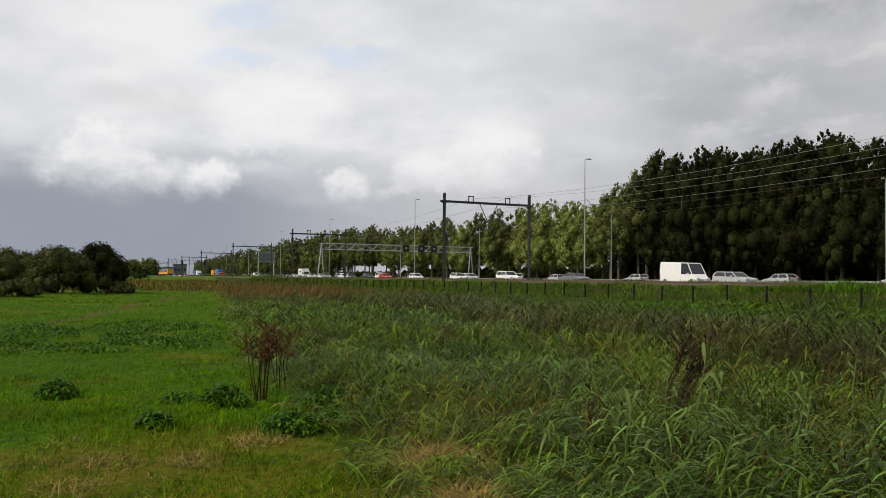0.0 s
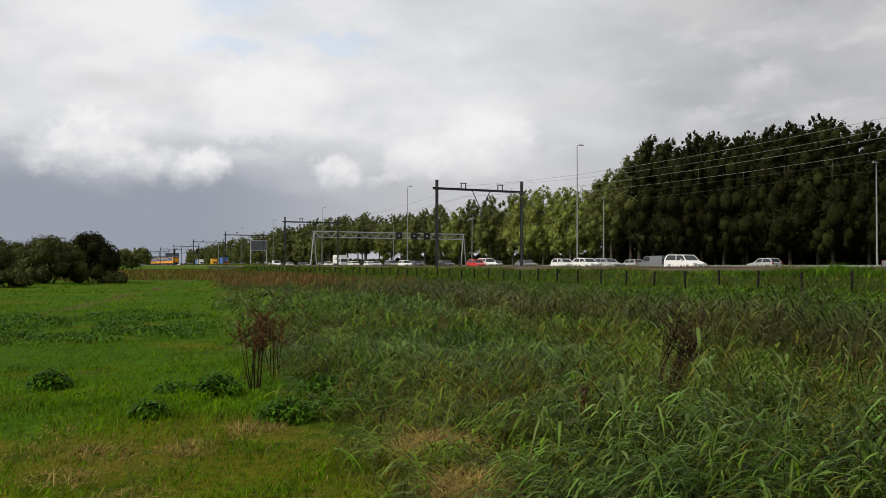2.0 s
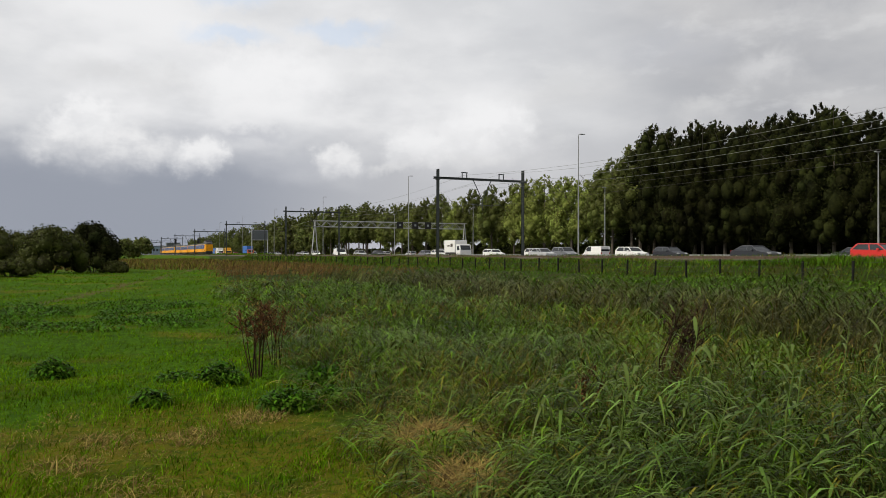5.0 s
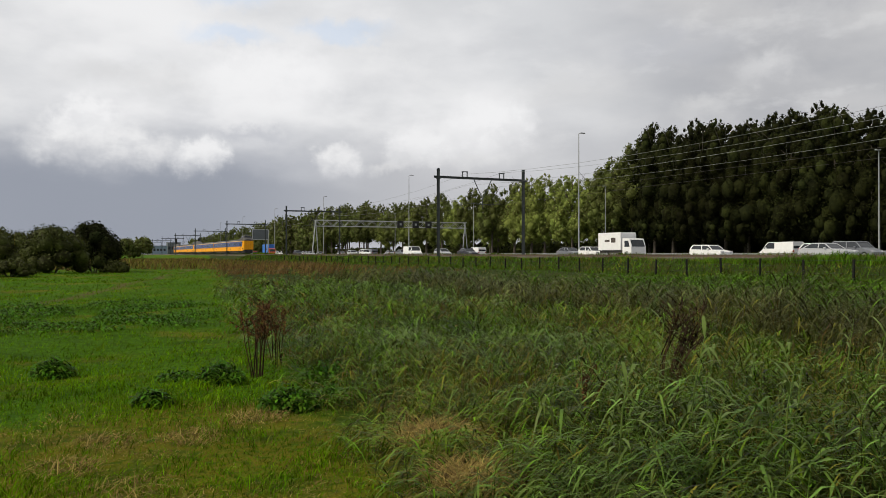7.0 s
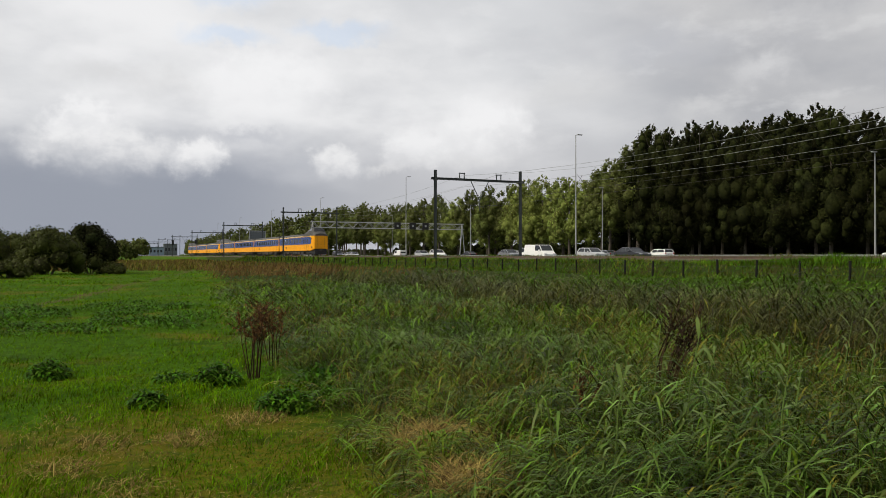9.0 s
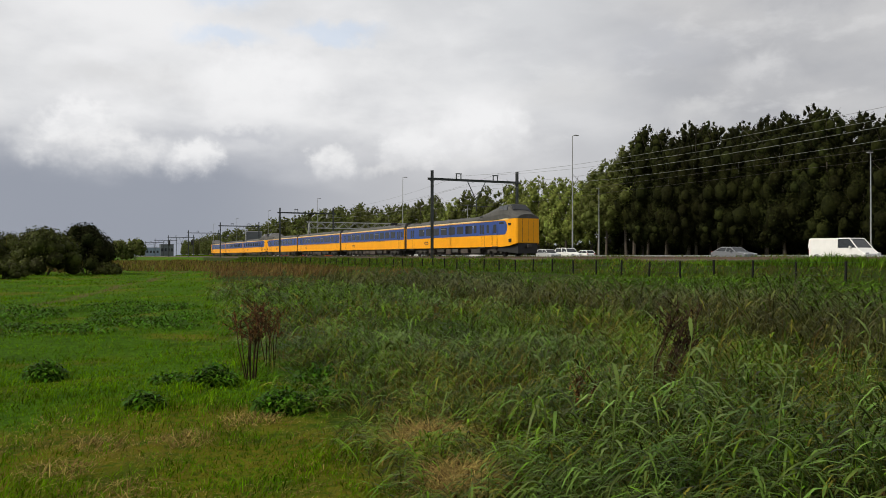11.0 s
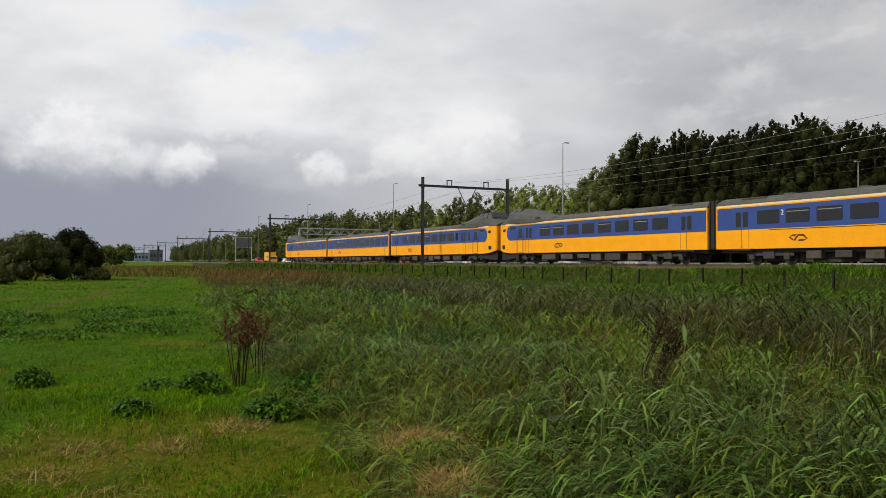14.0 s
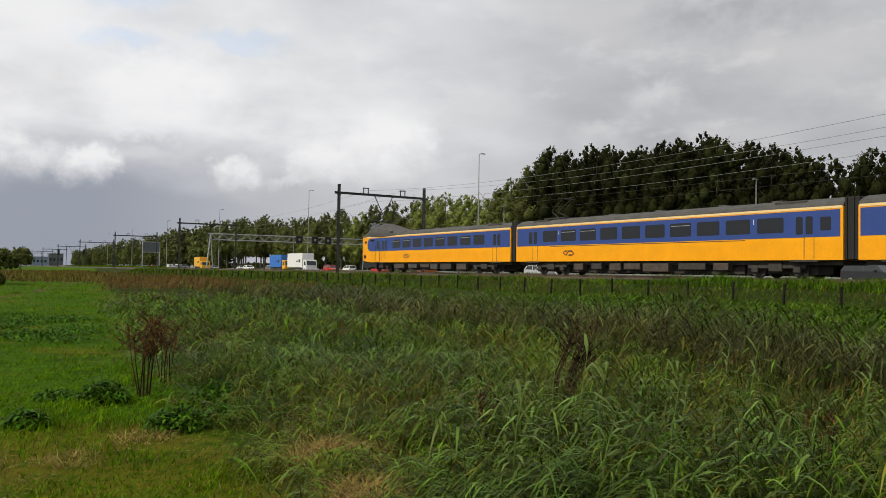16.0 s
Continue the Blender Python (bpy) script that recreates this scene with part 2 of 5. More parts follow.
def make_ground():
    far = [90, 95, 100, 110, 130, 160, 220, 350, 600, 1200, 2500]
    xs = np.array([-2500, -1200, -600, -300, -150, -90, -60, -45] + [-35 + 1.0 * i for i in range(125)] + far, float)
    ys = np.array([-2500, -1000, -400, -150, -80, -40, -25, -15] + [-10 + 1.0 * i for i in range(90)] + [80 + 5 * i for i in range(60)] + [390, 420, 470, 550, 700, 900, 1300, 2500], float)
    X, Y = np.meshgrid(xs, ys)
    v = np.stack([X, Y, ground_z(X, Y)], -1).reshape(-1, 3)
    nx, ny = len(xs), len(ys)
    i = (np.arange(ny - 1)[:, None] * nx + np.arange(nx - 1)[None, :]).ravel()
    f = np.stack([i, i + 1, i + nx + 1, i + nx], -1)
    m = bpy.data.materials.new("meadow turf")
    m.use_nodes = True
    N = Nodes(m.node_tree)
    co = N.n("ShaderNodeTexCoord").outputs["Object"]
    x = N.n("ShaderNodeSeparateXYZ", {0: co})
    a = N.noise(co, 0.35, 5.0, 0.6).outputs[0]
    b = N.noise(co, 9.0, 5.0, 0.65).outputs[0]
    c = N.noise(co, 60.0, 3.0, 0.6).outputs[0]
    green = N.mix(N.ramp(b, 0.35, 0.65), (0.030, 0.078, 0.002), (0.062, 0.140, 0.003))
    dry = N.mix(N.ramp(c, 0.35, 0.65), (0.085, 0.084, 0.005), (0.180, 0.150, 0.014))
    # the turf is worn and drier close to the standpoint
    r = N.n("ShaderNodeVectorMath", {0: co}, operation="LENGTH").outputs["Value"]
    k = N.math("ADD", a, N.math("MULTIPLY", N.math("SUBTRACT", 1.0, N.ramp(r, 6.5, 9.5)), 0.19))
    col = N.mix(N.math("MULTIPLY", N.ramp(k, 0.50, 0.66), N.ramp(b, 0.25, 0.6)), green, dry)
    col = N.mix(N.math("MULTIPLY", N.ramp(c, 0.45, 0.75), 0.5), col, (0.015, 0.026, 0.005))
    e = N.noise(co, 1.3, 4.0, 0.6).outputs[0]
    col = N.mix(N.math("MULTIPLY", N.ramp(e, 0.5, 0.68), 0.55), col, (0.018, 0.042, 0.004))
    # a worn wheel track across the meadow
    line = N.math("SUBTRACT", x.outputs[0], N.math("ADD", N.math("MULTIPLY", x.outputs[1], 0.2), -7.0))
    track = N.math("SUBTRACT", 1.0, N.ramp(N.math("ABSOLUTE", line), 0.12, 0.45))
    col = N.mix(N.math("MULTIPLY", track, N.math("MULTIPLY", N.ramp(a, 0.3, 0.5), 0.75)), col, (0.10, 0.075, 0.035))
    # litter under the tall growth, darkened to stand for shade between the stems
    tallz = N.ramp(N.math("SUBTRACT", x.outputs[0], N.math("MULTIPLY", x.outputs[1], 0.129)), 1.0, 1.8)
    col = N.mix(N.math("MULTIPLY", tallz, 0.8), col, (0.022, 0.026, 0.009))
    h = N.math("ADD", b, N.math("MULTIPLY", c, 0.5))
    bump = N.n("ShaderNodeBump", {"Strength": 1.0, "Distance": 0.06, "Height": h}).outputs[0]
    s = N.n("ShaderNodeBsdfPrincipled", {"Base Color": col, "Roughness": 0.95, "Specular IOR Level": 0.04, "Normal": bump})
    N.n("ShaderNodeOutputMaterial", {0: s.outputs[0]})
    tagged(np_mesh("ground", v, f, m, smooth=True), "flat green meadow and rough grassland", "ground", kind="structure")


make_ground()


def strip(name, section, y0, y1, mat, label, category, steps=1):
    """A long body along the track with one cross-section (x, z)."""
    n = len(section)
    ys = np.linspace(y0, y1, steps + 1)
    v = np.array([(x, y, z) for y in ys for x, z in section])
    f = np.array([(k * n + i, k * n + (i + 1) % n, (k + 1) * n + (i + 1) % n, (k + 1) * n + i) for k in range(steps) for i in range(n)])
    return tagged(np_mesh(name, v, f[:, ::-1], mat), label, category, kind="structure")


def make_track():
    strip("ballast_bed", [(34.6, 1.05), (35.6, 1.40), (44.0, 1.40), (45.0, 1.05)], -120, 1500, M["ballast"], "grey brown stone ballast bed of the railway", "ballast")
    for i, x in enumerate((TRACK_NEAR, TRACK_FAR)):
        for sx in (-0.75, 0.75):
            bm = B()
            box(bm, x + sx - 0.035, x + sx + 0.035, -120, 1500, RAIL - 0.05, RAIL)
            box(bm, x + sx - 0.01, x + sx + 0.01, -120, 1500, RAIL - 0.14, RAIL - 0.05)
            box(bm, x + sx - 0.07, x + sx + 0.07, -120, 1500, RAIL - 0.16, RAIL - 0.14)
            tagged(part("rail", bm, M["rail"]), "rusty steel running rail on the ballast", "rail", "rails", "structure")


make_track()


def make_road():
    strip("road_embankment", [(49.5, 0.7), (52.5, ROAD_Z), (88.0, ROAD_Z), (91.0, 0.7)], -200, 1600, M["asphalt"], "grey asphalt motorway with two carriageways", "road")


make_road()


def make_portal():
    p = thing("catenary_portal", "dark steel portal carrying the overhead wires across two tracks", "catenary portal", group="catenary portals")
    for x, h in ((34.2, 10.9), (44.8, 11.2)):
        bm = B()
        box(bm, x - 0.12, x + 0.12, -0.15, -0.125, 0.9, h)
        box(bm, x - 0.12, x + 0.12, 0.125, 0.15, 0.9, h)
        box(bm, x - 0.012, x + 0.012, -0.125, 0.125, 0.9, h)
        box(bm, x - 0.2, x + 0.2, -0.2, 0.2, 9.78, 9.855, 0.01)
        part("pole", bm, M["portal"], p)
    bm = B()
    box(bm, 33.7, 45.3, -0.13, 0.13, 9.86, 9.89)
    box(bm, 33.7, 45.3, -0.13, 0.13, 10.07, 10.10)
    box(bm, 33.7, 45.3, -0.015, 0.015, 9.89, 10.07)
    part("crossbeam", bm, M["portal"], p)
    for x in (37.4, 42.0):
        bm = B()
        for dx in (-0.28, 0.28):
            box(bm, x + dx - 0.04, x + dx + 0.04, -0.05, 0.05, 10.10, 10.62)
        box(bm, x - 0.36, x + 0.36, -0.06, 0.06, 10.62, 10.72)
        part("insulator_saddle", bm, M["portal"], p)
    bm = B()
    tube(bm, (38.5, 0, 9.86), (39.6, 0, 7.75), 0.05)
    tube(bm, (40.7, 0, 9.86), (39.6, 0, 7.75), 0.05)
    tube(bm, (39.6, 0, 7.85), (39.6, 0, 6.6), 0.06)
    part("v_hanger", bm, M["portal"], p)
    for x in (TRACK_NEAR, TRACK_FAR):
        bm = B()
        tube(bm, (39.6, 0, 7.1), (x, 0, 7.25), 0.035, 6)
        part("steady_arm", bm, M["portal"], p)
    return p


PORTALS = [4.8 + 71.7 * i for i in range(9)]
first_portal = make_portal()
first_portal.matrix_basis = pose(0, PORTALS[0], 0)
for y in PORTALS[1:]:
    copy_thing(first_portal, pose(0, y, 0))


def sag_wire(bm, pts, r):
    for a, b in zip(pts, pts[1:]):
        tube(bm, a, b, r, 4)


def make_wires():
    ys = [-138.6, -66.9] + PORTALS
    for x in (TRACK_NEAR, TRACK_FAR):
        bm = B()
        for y0, y1 in zip(ys, ys[1:]):
            pts = [(x, y0 + (y1 - y0) * i / 10, 9.2 - 1.0 * (1 - (2 * i / 10 - 1) ** 2)) for i in range(11)]
            sag_wire(bm, pts, 0.011)
            for px, py, pz in pts[1:-1]:
                tube(bm, (px, py, 7.2), (px, py, pz), 0.0015, 3)
        w = part("messenger_wire", bm, M["wire"])
        tagged(w, "messenger wire with droppers hung between the portals", "overhead wire", "overhead wires")
        for dx in (-0.05, 0.05):
            bm = B()
            tube(bm, (x + dx, ys[0], 7.2), (x + dx, ys[-1], 7.2), 0.005, 4)
            tagged(part("contact_wire", bm, M["contact"]), "thin copper contact wire above the track", "overhead wire", "overhead wires")
    for x, z in ((37.4, 10.4), (42.0, 10.75)):
        bm = B()
        for y0, y1 in zip(ys, ys[1:]):
            sag_wire(bm, [(x, y0 + (y1 - y0) * i / 10, z - 1.3 * (1 - (2 * i / 10 - 1) ** 2)) for i in range(11)], 0.011)
        tagged(part("feeder_wire", bm, M["wire"]), "bare feeder wire strung along the portals", "overhead wire", "overhead wires")


make_wires()


def make_mast(h, arm, name, label):
    m = thing(name, label, "street lamp", group=label)
    bm = B()
    tube(bm, (0, 0, 0), (0, 0, h), 0.13, 10, 0.06)
    part("pole", bm, M["galv"], m)
    bm = B()
    tube(bm, (0, 0, h), (arm, 0, h + 0.1), 0.035, 6)
    part("arm", bm, M["galv"], m)
    bm = B()
    box(bm, arm - 0.2, arm + 0.65, -0.15, 0.15, h + 0.06, h + 0.2, 0.03)
    part("lamp_head", bm, M["galv"], m)
    return m


tall = make_mast(19.2, 0.5, "motorway_light", "tall grey motorway light mast in the median")
tall.matrix_basis = pose(69, 100.8, ROAD_Z)
for y in (28.0, 171.5, 246.0, 320.0, 394.0, 468.0):
    copy_thing(tall, pose(69, y, ROAD_Z))
short = make_mast(13.6, -0.4, "roadside_light", "grey light mast at the roadside")
short.matrix_basis = pose(84 + 5.5, 61.4 * 89.5 / 84, 0.9)
for y in (8.0, 114.4, 167.0, 220.0):
    copy_thing(short, pose(89.5, y * 89.5 / 84, 0.9))


def make_gantry():
    g = thing("sign_gantry", "white lattice gantry with matrix signs over the motorway", "sign gantry", pose(0, 181.0, 0))
    zt, zb = 9.75, 8.35
    for x, s in ((48.8, 1), (88.5, -1)):
        for dx in (0.0, 1.6):
            bm = B()
            tube(bm, (x + s * (dx - 0.9), 0, 0.8), (x, 0, zt), 0.14, 8)
            part("leg", bm, M["gantry"], g)
    for y in (-0.6, 0.6):
        for z in (zt, zb):
            bm = B()
            box(bm, 48.5, 88.8, y - 0.09, y + 0.09, z - 0.09, z + 0.09)
            part("chord", bm, M["gantry"], g)
        bm = B()
        n = 28
        for i in range(n):
            xa, xb = 48.8 + 39.7 * i / n, 48.8 + 39.7 * (i + 1) / n
            a, b = (zb, zt) if i % 2 else (zt, zb)
            tube(bm, (xa, y, a), (xb, y, b), 0.05, 6)
        part("lattice", bm, M["gantry"], g)
    for x in (70.2, 74.3, 77.8):
        bm = B()
        box(bm, x - 0.85, x + 0.85, -0.95, -0.72, zb - 0.15, zt + 0.15, 0.05)
        panel = part("matrix_sign", bm, M["black"], g)
        bm = B()
        box(bm, x - 0.25, x + 0.25, -0.97, -0.955, 8.8, 9.3)
        part("display", bm, M["galv"], panel)
    return g


make_gantry()


def make_fence():
    f = thing("railway_fence", "row of dark fence posts with wire along the railway", "fence")
    bm = B()
    box(bm, -0.045, 0.045, -0.045, 0.045, -0.2, 1.0, 0.012)
    me = bpy.data.meshes.new("post")
    bm.to_mesh(me)
    me.materials.append(M["post"])
    y = 23.91 - 2.66 * 9
    ys = []
    while y < 170:
        share("post", me, f, pose(31.0, y, float(ground_z(31.0, y))) @ pose(0, 0, 0, random.uniform(-2, 2), random.uniform(-2, 2), 0))
        ys.append(y)
        y += 2.66
    for z in (0.35, 0.65, 0.95):
        bm = B()
        sag_wire(bm, [(31.0, a, float(ground_z(31.0, a)) + z) for a in ys], 0.003)
        part("wire", bm, M["portal"], f)


make_fence()


# ---- trees ----
def lobe_cores(rng, lobes, k, squash=1.0, fine=2):
    """Uneven solid hearts of the leaf lobes, as triangles."""
    bm = B()
    bmesh.ops.create_icosphere(bm, subdivisions=fine, radius=1.0)
    base = np.array([v.co[:] for v in bm.verts])
    tri = np.array([[v.index for v in f.verts] for f in bm.faces])
    bm.free()
    V, F = [], []
    for i, (x, y, z, r) in enumerate(lobes):
        V.append(base * (k * r * (0.8 + 0.4 * rng.random(len(base))))[:, None] * np.array([1, 1, squash]) + np.array([x, y, z]))
        F.append(tri + i * len(base))
    return np.concatenate(V), np.concatenate(F)


def leaf_cloud(rng, lobes, n, size, squash=1.0, inner=0.72):
    """Small leaf clumps scattered over the skins of many lobes. Returns quad vertices."""
    c = np.array([l[:3] for l in lobes])
    r = np.array([l[3] for l in lobes])
    w = r ** 2 / (r ** 2).sum()
    k = rng.choice(len(lobes), n, p=w)
    d = rng.normal(size=(n, 3))
    d[:, 2] += 0.25
    d /= np.linalg.norm(d, axis=1)[:, None]
    rad = r[k] * (inner + (1.10 - inner) * rng.random(n) ** 0.8)
    p = c[k] + d * rad[:, None] * np.array([1, 1, squash])
    u = d + 0.55 * rng.normal(size=(n, 3))
    u /= np.linalg.norm(u, axis=1)[:, None]
    a = np.cross(u, rng.normal(size=(n, 3)))
    a /= np.linalg.norm(a, axis=1)[:, None]
    b = np.cross(u, a)
    s = size * (0.6 + 0.8 * rng.random(n))
    a, b = a * s[:, None], b * (s * (0.55 + 0.4 * rng.random(n)))[:, None]
    v = np.stack([p - a, p - b * 0.8 + a * 0.1, p + a, p + b], 1).reshape(-1, 3)
    return v


def make_tree(rng, name, h, width, base, n, size, mat, label, category, group, lobes_n=26, pointed=0.5, limbs=7):
    t = thing(name, label, category, group=group)
    bm = B()
    tube(bm, (0, 0, -0.3), (0.15, 0.1, h * 0.45), 0.26, 8, 0.17)
    tube(bm, (0.15, 0.1, h * 0.45), (0, 0, h * 0.93), 0.17, 6, 0.03)
    for i in range(limbs):
        z = h * (0.25 + 0.55 * i / limbs)
        a = rng.random() * 6.283
        l = width * 0.4
        tube(bm, (0.1, 0.05, z), (math.cos(a) * l, math.sin(a) * l, z + l * 1.1), 0.07, 5, 0.02)
    part("trunk", bm, M["bark"], t)
    lobes = []
    for i in range(lobes_n):
        f = (i + rng.random()) / lobes_n
        z = h * (base + (0.96 - base) * f)
        w = width / 2 * (1 - f ** (1.0 / max(pointed, 0.05))) ** 0.6 * (0.55 + 0.45 * min(1, f * 5)) + 0.22
        a = i * 2.4 + rng.random() * 1.2
        d = w * (0.35 + 0.60 * rng.random())
        lobes.append((math.cos(a) * d, math.sin(a) * d, z, max(0.30, w * (0.17 + 0.22 * rng.random()))))
    tall = 1.5 if pointed < 0.45 else 1.1
    v, f = lobe_cores(rng, lobes, 0.62, tall, 1)
    np_mesh("inner_crown", v, f, mat, t)
    v = leaf_cloud(rng, lobes, n, size, tall, 0.6)
    np_mesh("crown", v, np.arange(len(v)).reshape(-1, 4), mat, t)
    return t


RNG = np.random.default_rng(5)


def plant_trees():
    kinds = {}
    for k in range(4):
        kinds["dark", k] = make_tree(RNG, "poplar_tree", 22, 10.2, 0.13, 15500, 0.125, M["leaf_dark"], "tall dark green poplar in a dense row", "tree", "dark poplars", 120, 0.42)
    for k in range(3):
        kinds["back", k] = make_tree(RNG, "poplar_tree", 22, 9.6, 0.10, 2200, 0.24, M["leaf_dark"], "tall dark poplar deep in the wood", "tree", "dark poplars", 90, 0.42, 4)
    for k in range(3):
        kinds["mid", k] = make_tree(RNG, "roadside_tree", 17, 8.5, 0.27, 7000, 0.145, M["leaf_mid"], "broad green roadside tree beside the motorway", "tree", "roadside trees", 70, 0.5)
    for k in range(3):
        kinds["pale", k] = make_tree(RNG, "willow_tree", 15.5, 9.0, 0.2, 7000, 0.145, M["leaf_pale"], "yellow green willow beside the motorway", "tree", "pale willows", 74, 0.55)
    for k in range(3):
        kinds["far", k] = make_tree(RNG, "roadside_tree", 17, 9.0, 0.12, 1200, 0.40, M["leaf_mid"], "green roadside tree far down the motorway", "tree", "roadside trees", 30, 0.5, 4)
    used, turn = set(), {}

    def put(kind, x, y, s, n):
        turn[kind] = turn.get(kind, 0) + 1
        key = (kind, turn[kind] % n if turn[kind] <= n else int(RNG.integers(n)))
        m = pose(x, y, 0.8, 0, 0, float(RNG.random() * 360))
        t = kinds[key]
        if key not in used:
            used.add(key)
            t.matrix_basis = m
        else:
            t = copy_thing(t, m)
        t.scale = (s, s, s * float(0.95 + 0.1 * RNG.random()))

    # dense dark wood: tallest in the middle, dropping at both ends
    for row in range(3):
        y = 41.0
        while y < 136:
            if not 56.5 < y < 60.5:
                h = float(np.interp(y, [-20, 50, 58, 70, 85, 97, 112, 125, 132, 140], [20, 19.5, 17.5, 22, 24.3, 25.4, 25.6, 25.2, 23, 20])) / 22.0
                edge = y > 119 and row == 0
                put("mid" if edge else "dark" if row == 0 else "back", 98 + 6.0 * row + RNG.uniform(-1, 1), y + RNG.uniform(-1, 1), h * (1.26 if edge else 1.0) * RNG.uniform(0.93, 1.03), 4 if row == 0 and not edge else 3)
            y += 4.5 if row == 0 else 6.0
    y = 140.0
    while y < 178:
        put("pale" if y < 172 else "mid", 99 + RNG.uniform(-2, 2), y, RNG.uniform(1.2, 1.32), 3)
        y += 5.5
    while y < 266:
        put("pale" if RNG.random() < 0.45 else "mid", 98 + RNG.uniform(-3, 3), y, RNG.uniform(1.06, 1.2), 3)
        y += 5.5
    y = 276.0
    while y < 900:
        put("far" if y > 330 else "mid", 98 + RNG.uniform(-3, 3), y, RNG.uniform(0.95, 1.05) * float(np.interp(y, [270, 340, 500, 900], [1.22, 1.36, 1.30, 1.0])), 3)
        y += 6.0 if y < 450 else 10


plant_trees()

# ---- train ----
HALF, PITCH = 13.05, 26.85
SIDE = 1.40


def loft(bm, rings, caps=True):
    made = [[bm.verts.new(p) for p in ring] for ring in rings]
    n = len(made[0])
    for a, b in zip(made, made[1:]):
        for i in range(n):
            bm.faces.new((a[i], a[(i + 1) % n], b[(i + 1) % n], b[i]))
    if caps:
        bm.faces.new(made[0])
        bm.faces.new(made[-1][::-1])
    bmesh.ops.recalc_face_normals(bm, faces=bm.faces)
    return bm


def slab(bm, outline, x, depth):
    """A flat panel in the plane of a side wall: outline of (y, z), standing proud by depth."""
    s = 1 if x > 0 else -1
    lo = [bm.verts.new((x, y, z)) for y, z in outline]
    hi = [bm.verts.new((x + s * depth, y, z)) for y, z in outline]
    bm.faces.new(lo)
    bm.faces.new(hi)
    n = len(lo)
    for i in range(n):
        bm.faces.new((lo[i], lo[(i + 1) % n], hi[(i + 1) % n], hi[i]))
    bmesh.ops.recalc_face_normals(bm, faces=bm.faces)
    return bm


def rounded(y0, y1, z0, z1, r, front=None):
    """Outline with rounded corners; front: a larger radius at the y0 end."""
    out = []
    for cy, cz, a0, rr in ((y1 - r, z1 - r, 0, r), (y0 + (front or r), z1 - (front or r), 90, front or r), (y0 + (front or r), z0 + (front or r), 180, front or r), (y1 - r, z0 + r, 270, r)):
        for k in range(7 if front else 4):
            a = radians(a0 + 90 * k / (6 if front else 3))
            out.append((cy + rr * math.cos(a), cz + rr * math.sin(a)))
    return out


def panel_mesh(name, outline, x, depth, mat):
    bm = B()
    slab(bm, outline, x, depth)
    me = bpy.data.meshes.new(name)
    bm.to_mesh(me)
    bm.free()
    me.materials.append(mat)
    return me


def text_mesh(body, size, mat):
    cu = bpy.data.curves.new("digit", "FONT")
    cu.body, cu.size, cu.extrude, cu.align_x = body, size, 0.004, "CENTER"
    ob = new("digit", cu)
    me = bpy.data.meshes.new_from_object(ob.evaluated_get(bpy.context.evaluated_depsgraph_get()))
    bpy.data.objects.remove(ob)
    me.materials.clear()
    me.materials.append(mat)
    return me


DIGITS = {}


def make_bogie(parent, y):
    bm = B()
    for sx in (-1, 1):
        box(bm, sx * 1.08 - 0.06, sx * 1.08 + 0.06, y - 1.7, y + 1.7, 0.52, 0.72, 0.03)
        for dy in (-1.25, 1.25):
            box(bm, sx * 1.12 - 0.1, sx * 1.12 + 0.1, y + dy - 0.2, y + dy + 0.2, 0.3, 0.62, 0.04)
        box(bm, sx * 1.12 - 0.1, sx * 1.12 + 0.1, y - 0.4, y + 0.4, 0.35, 0.85, 0.05)
    box(bm, -1.05, 1.05, y - 0.35, y + 0.35, 0.55, 0.9)
    box(bm, -0.66, 0.66, y - 2.1, y + 2.1, 0.22, 0.75)
    b = part("bogie", bm, M["bogie"], parent, "dirty dark steel bogie")
    for dy in (-1.25, 1.25):
        for sx in (-0.77, 0.77):
            bm = B()
            tube(bm, (sx - 0.06, y + dy, 0.46), (sx + 0.06, y + dy, 0.46), 0.46, 20)
            part("wheel", bm, M["bogie"], b)


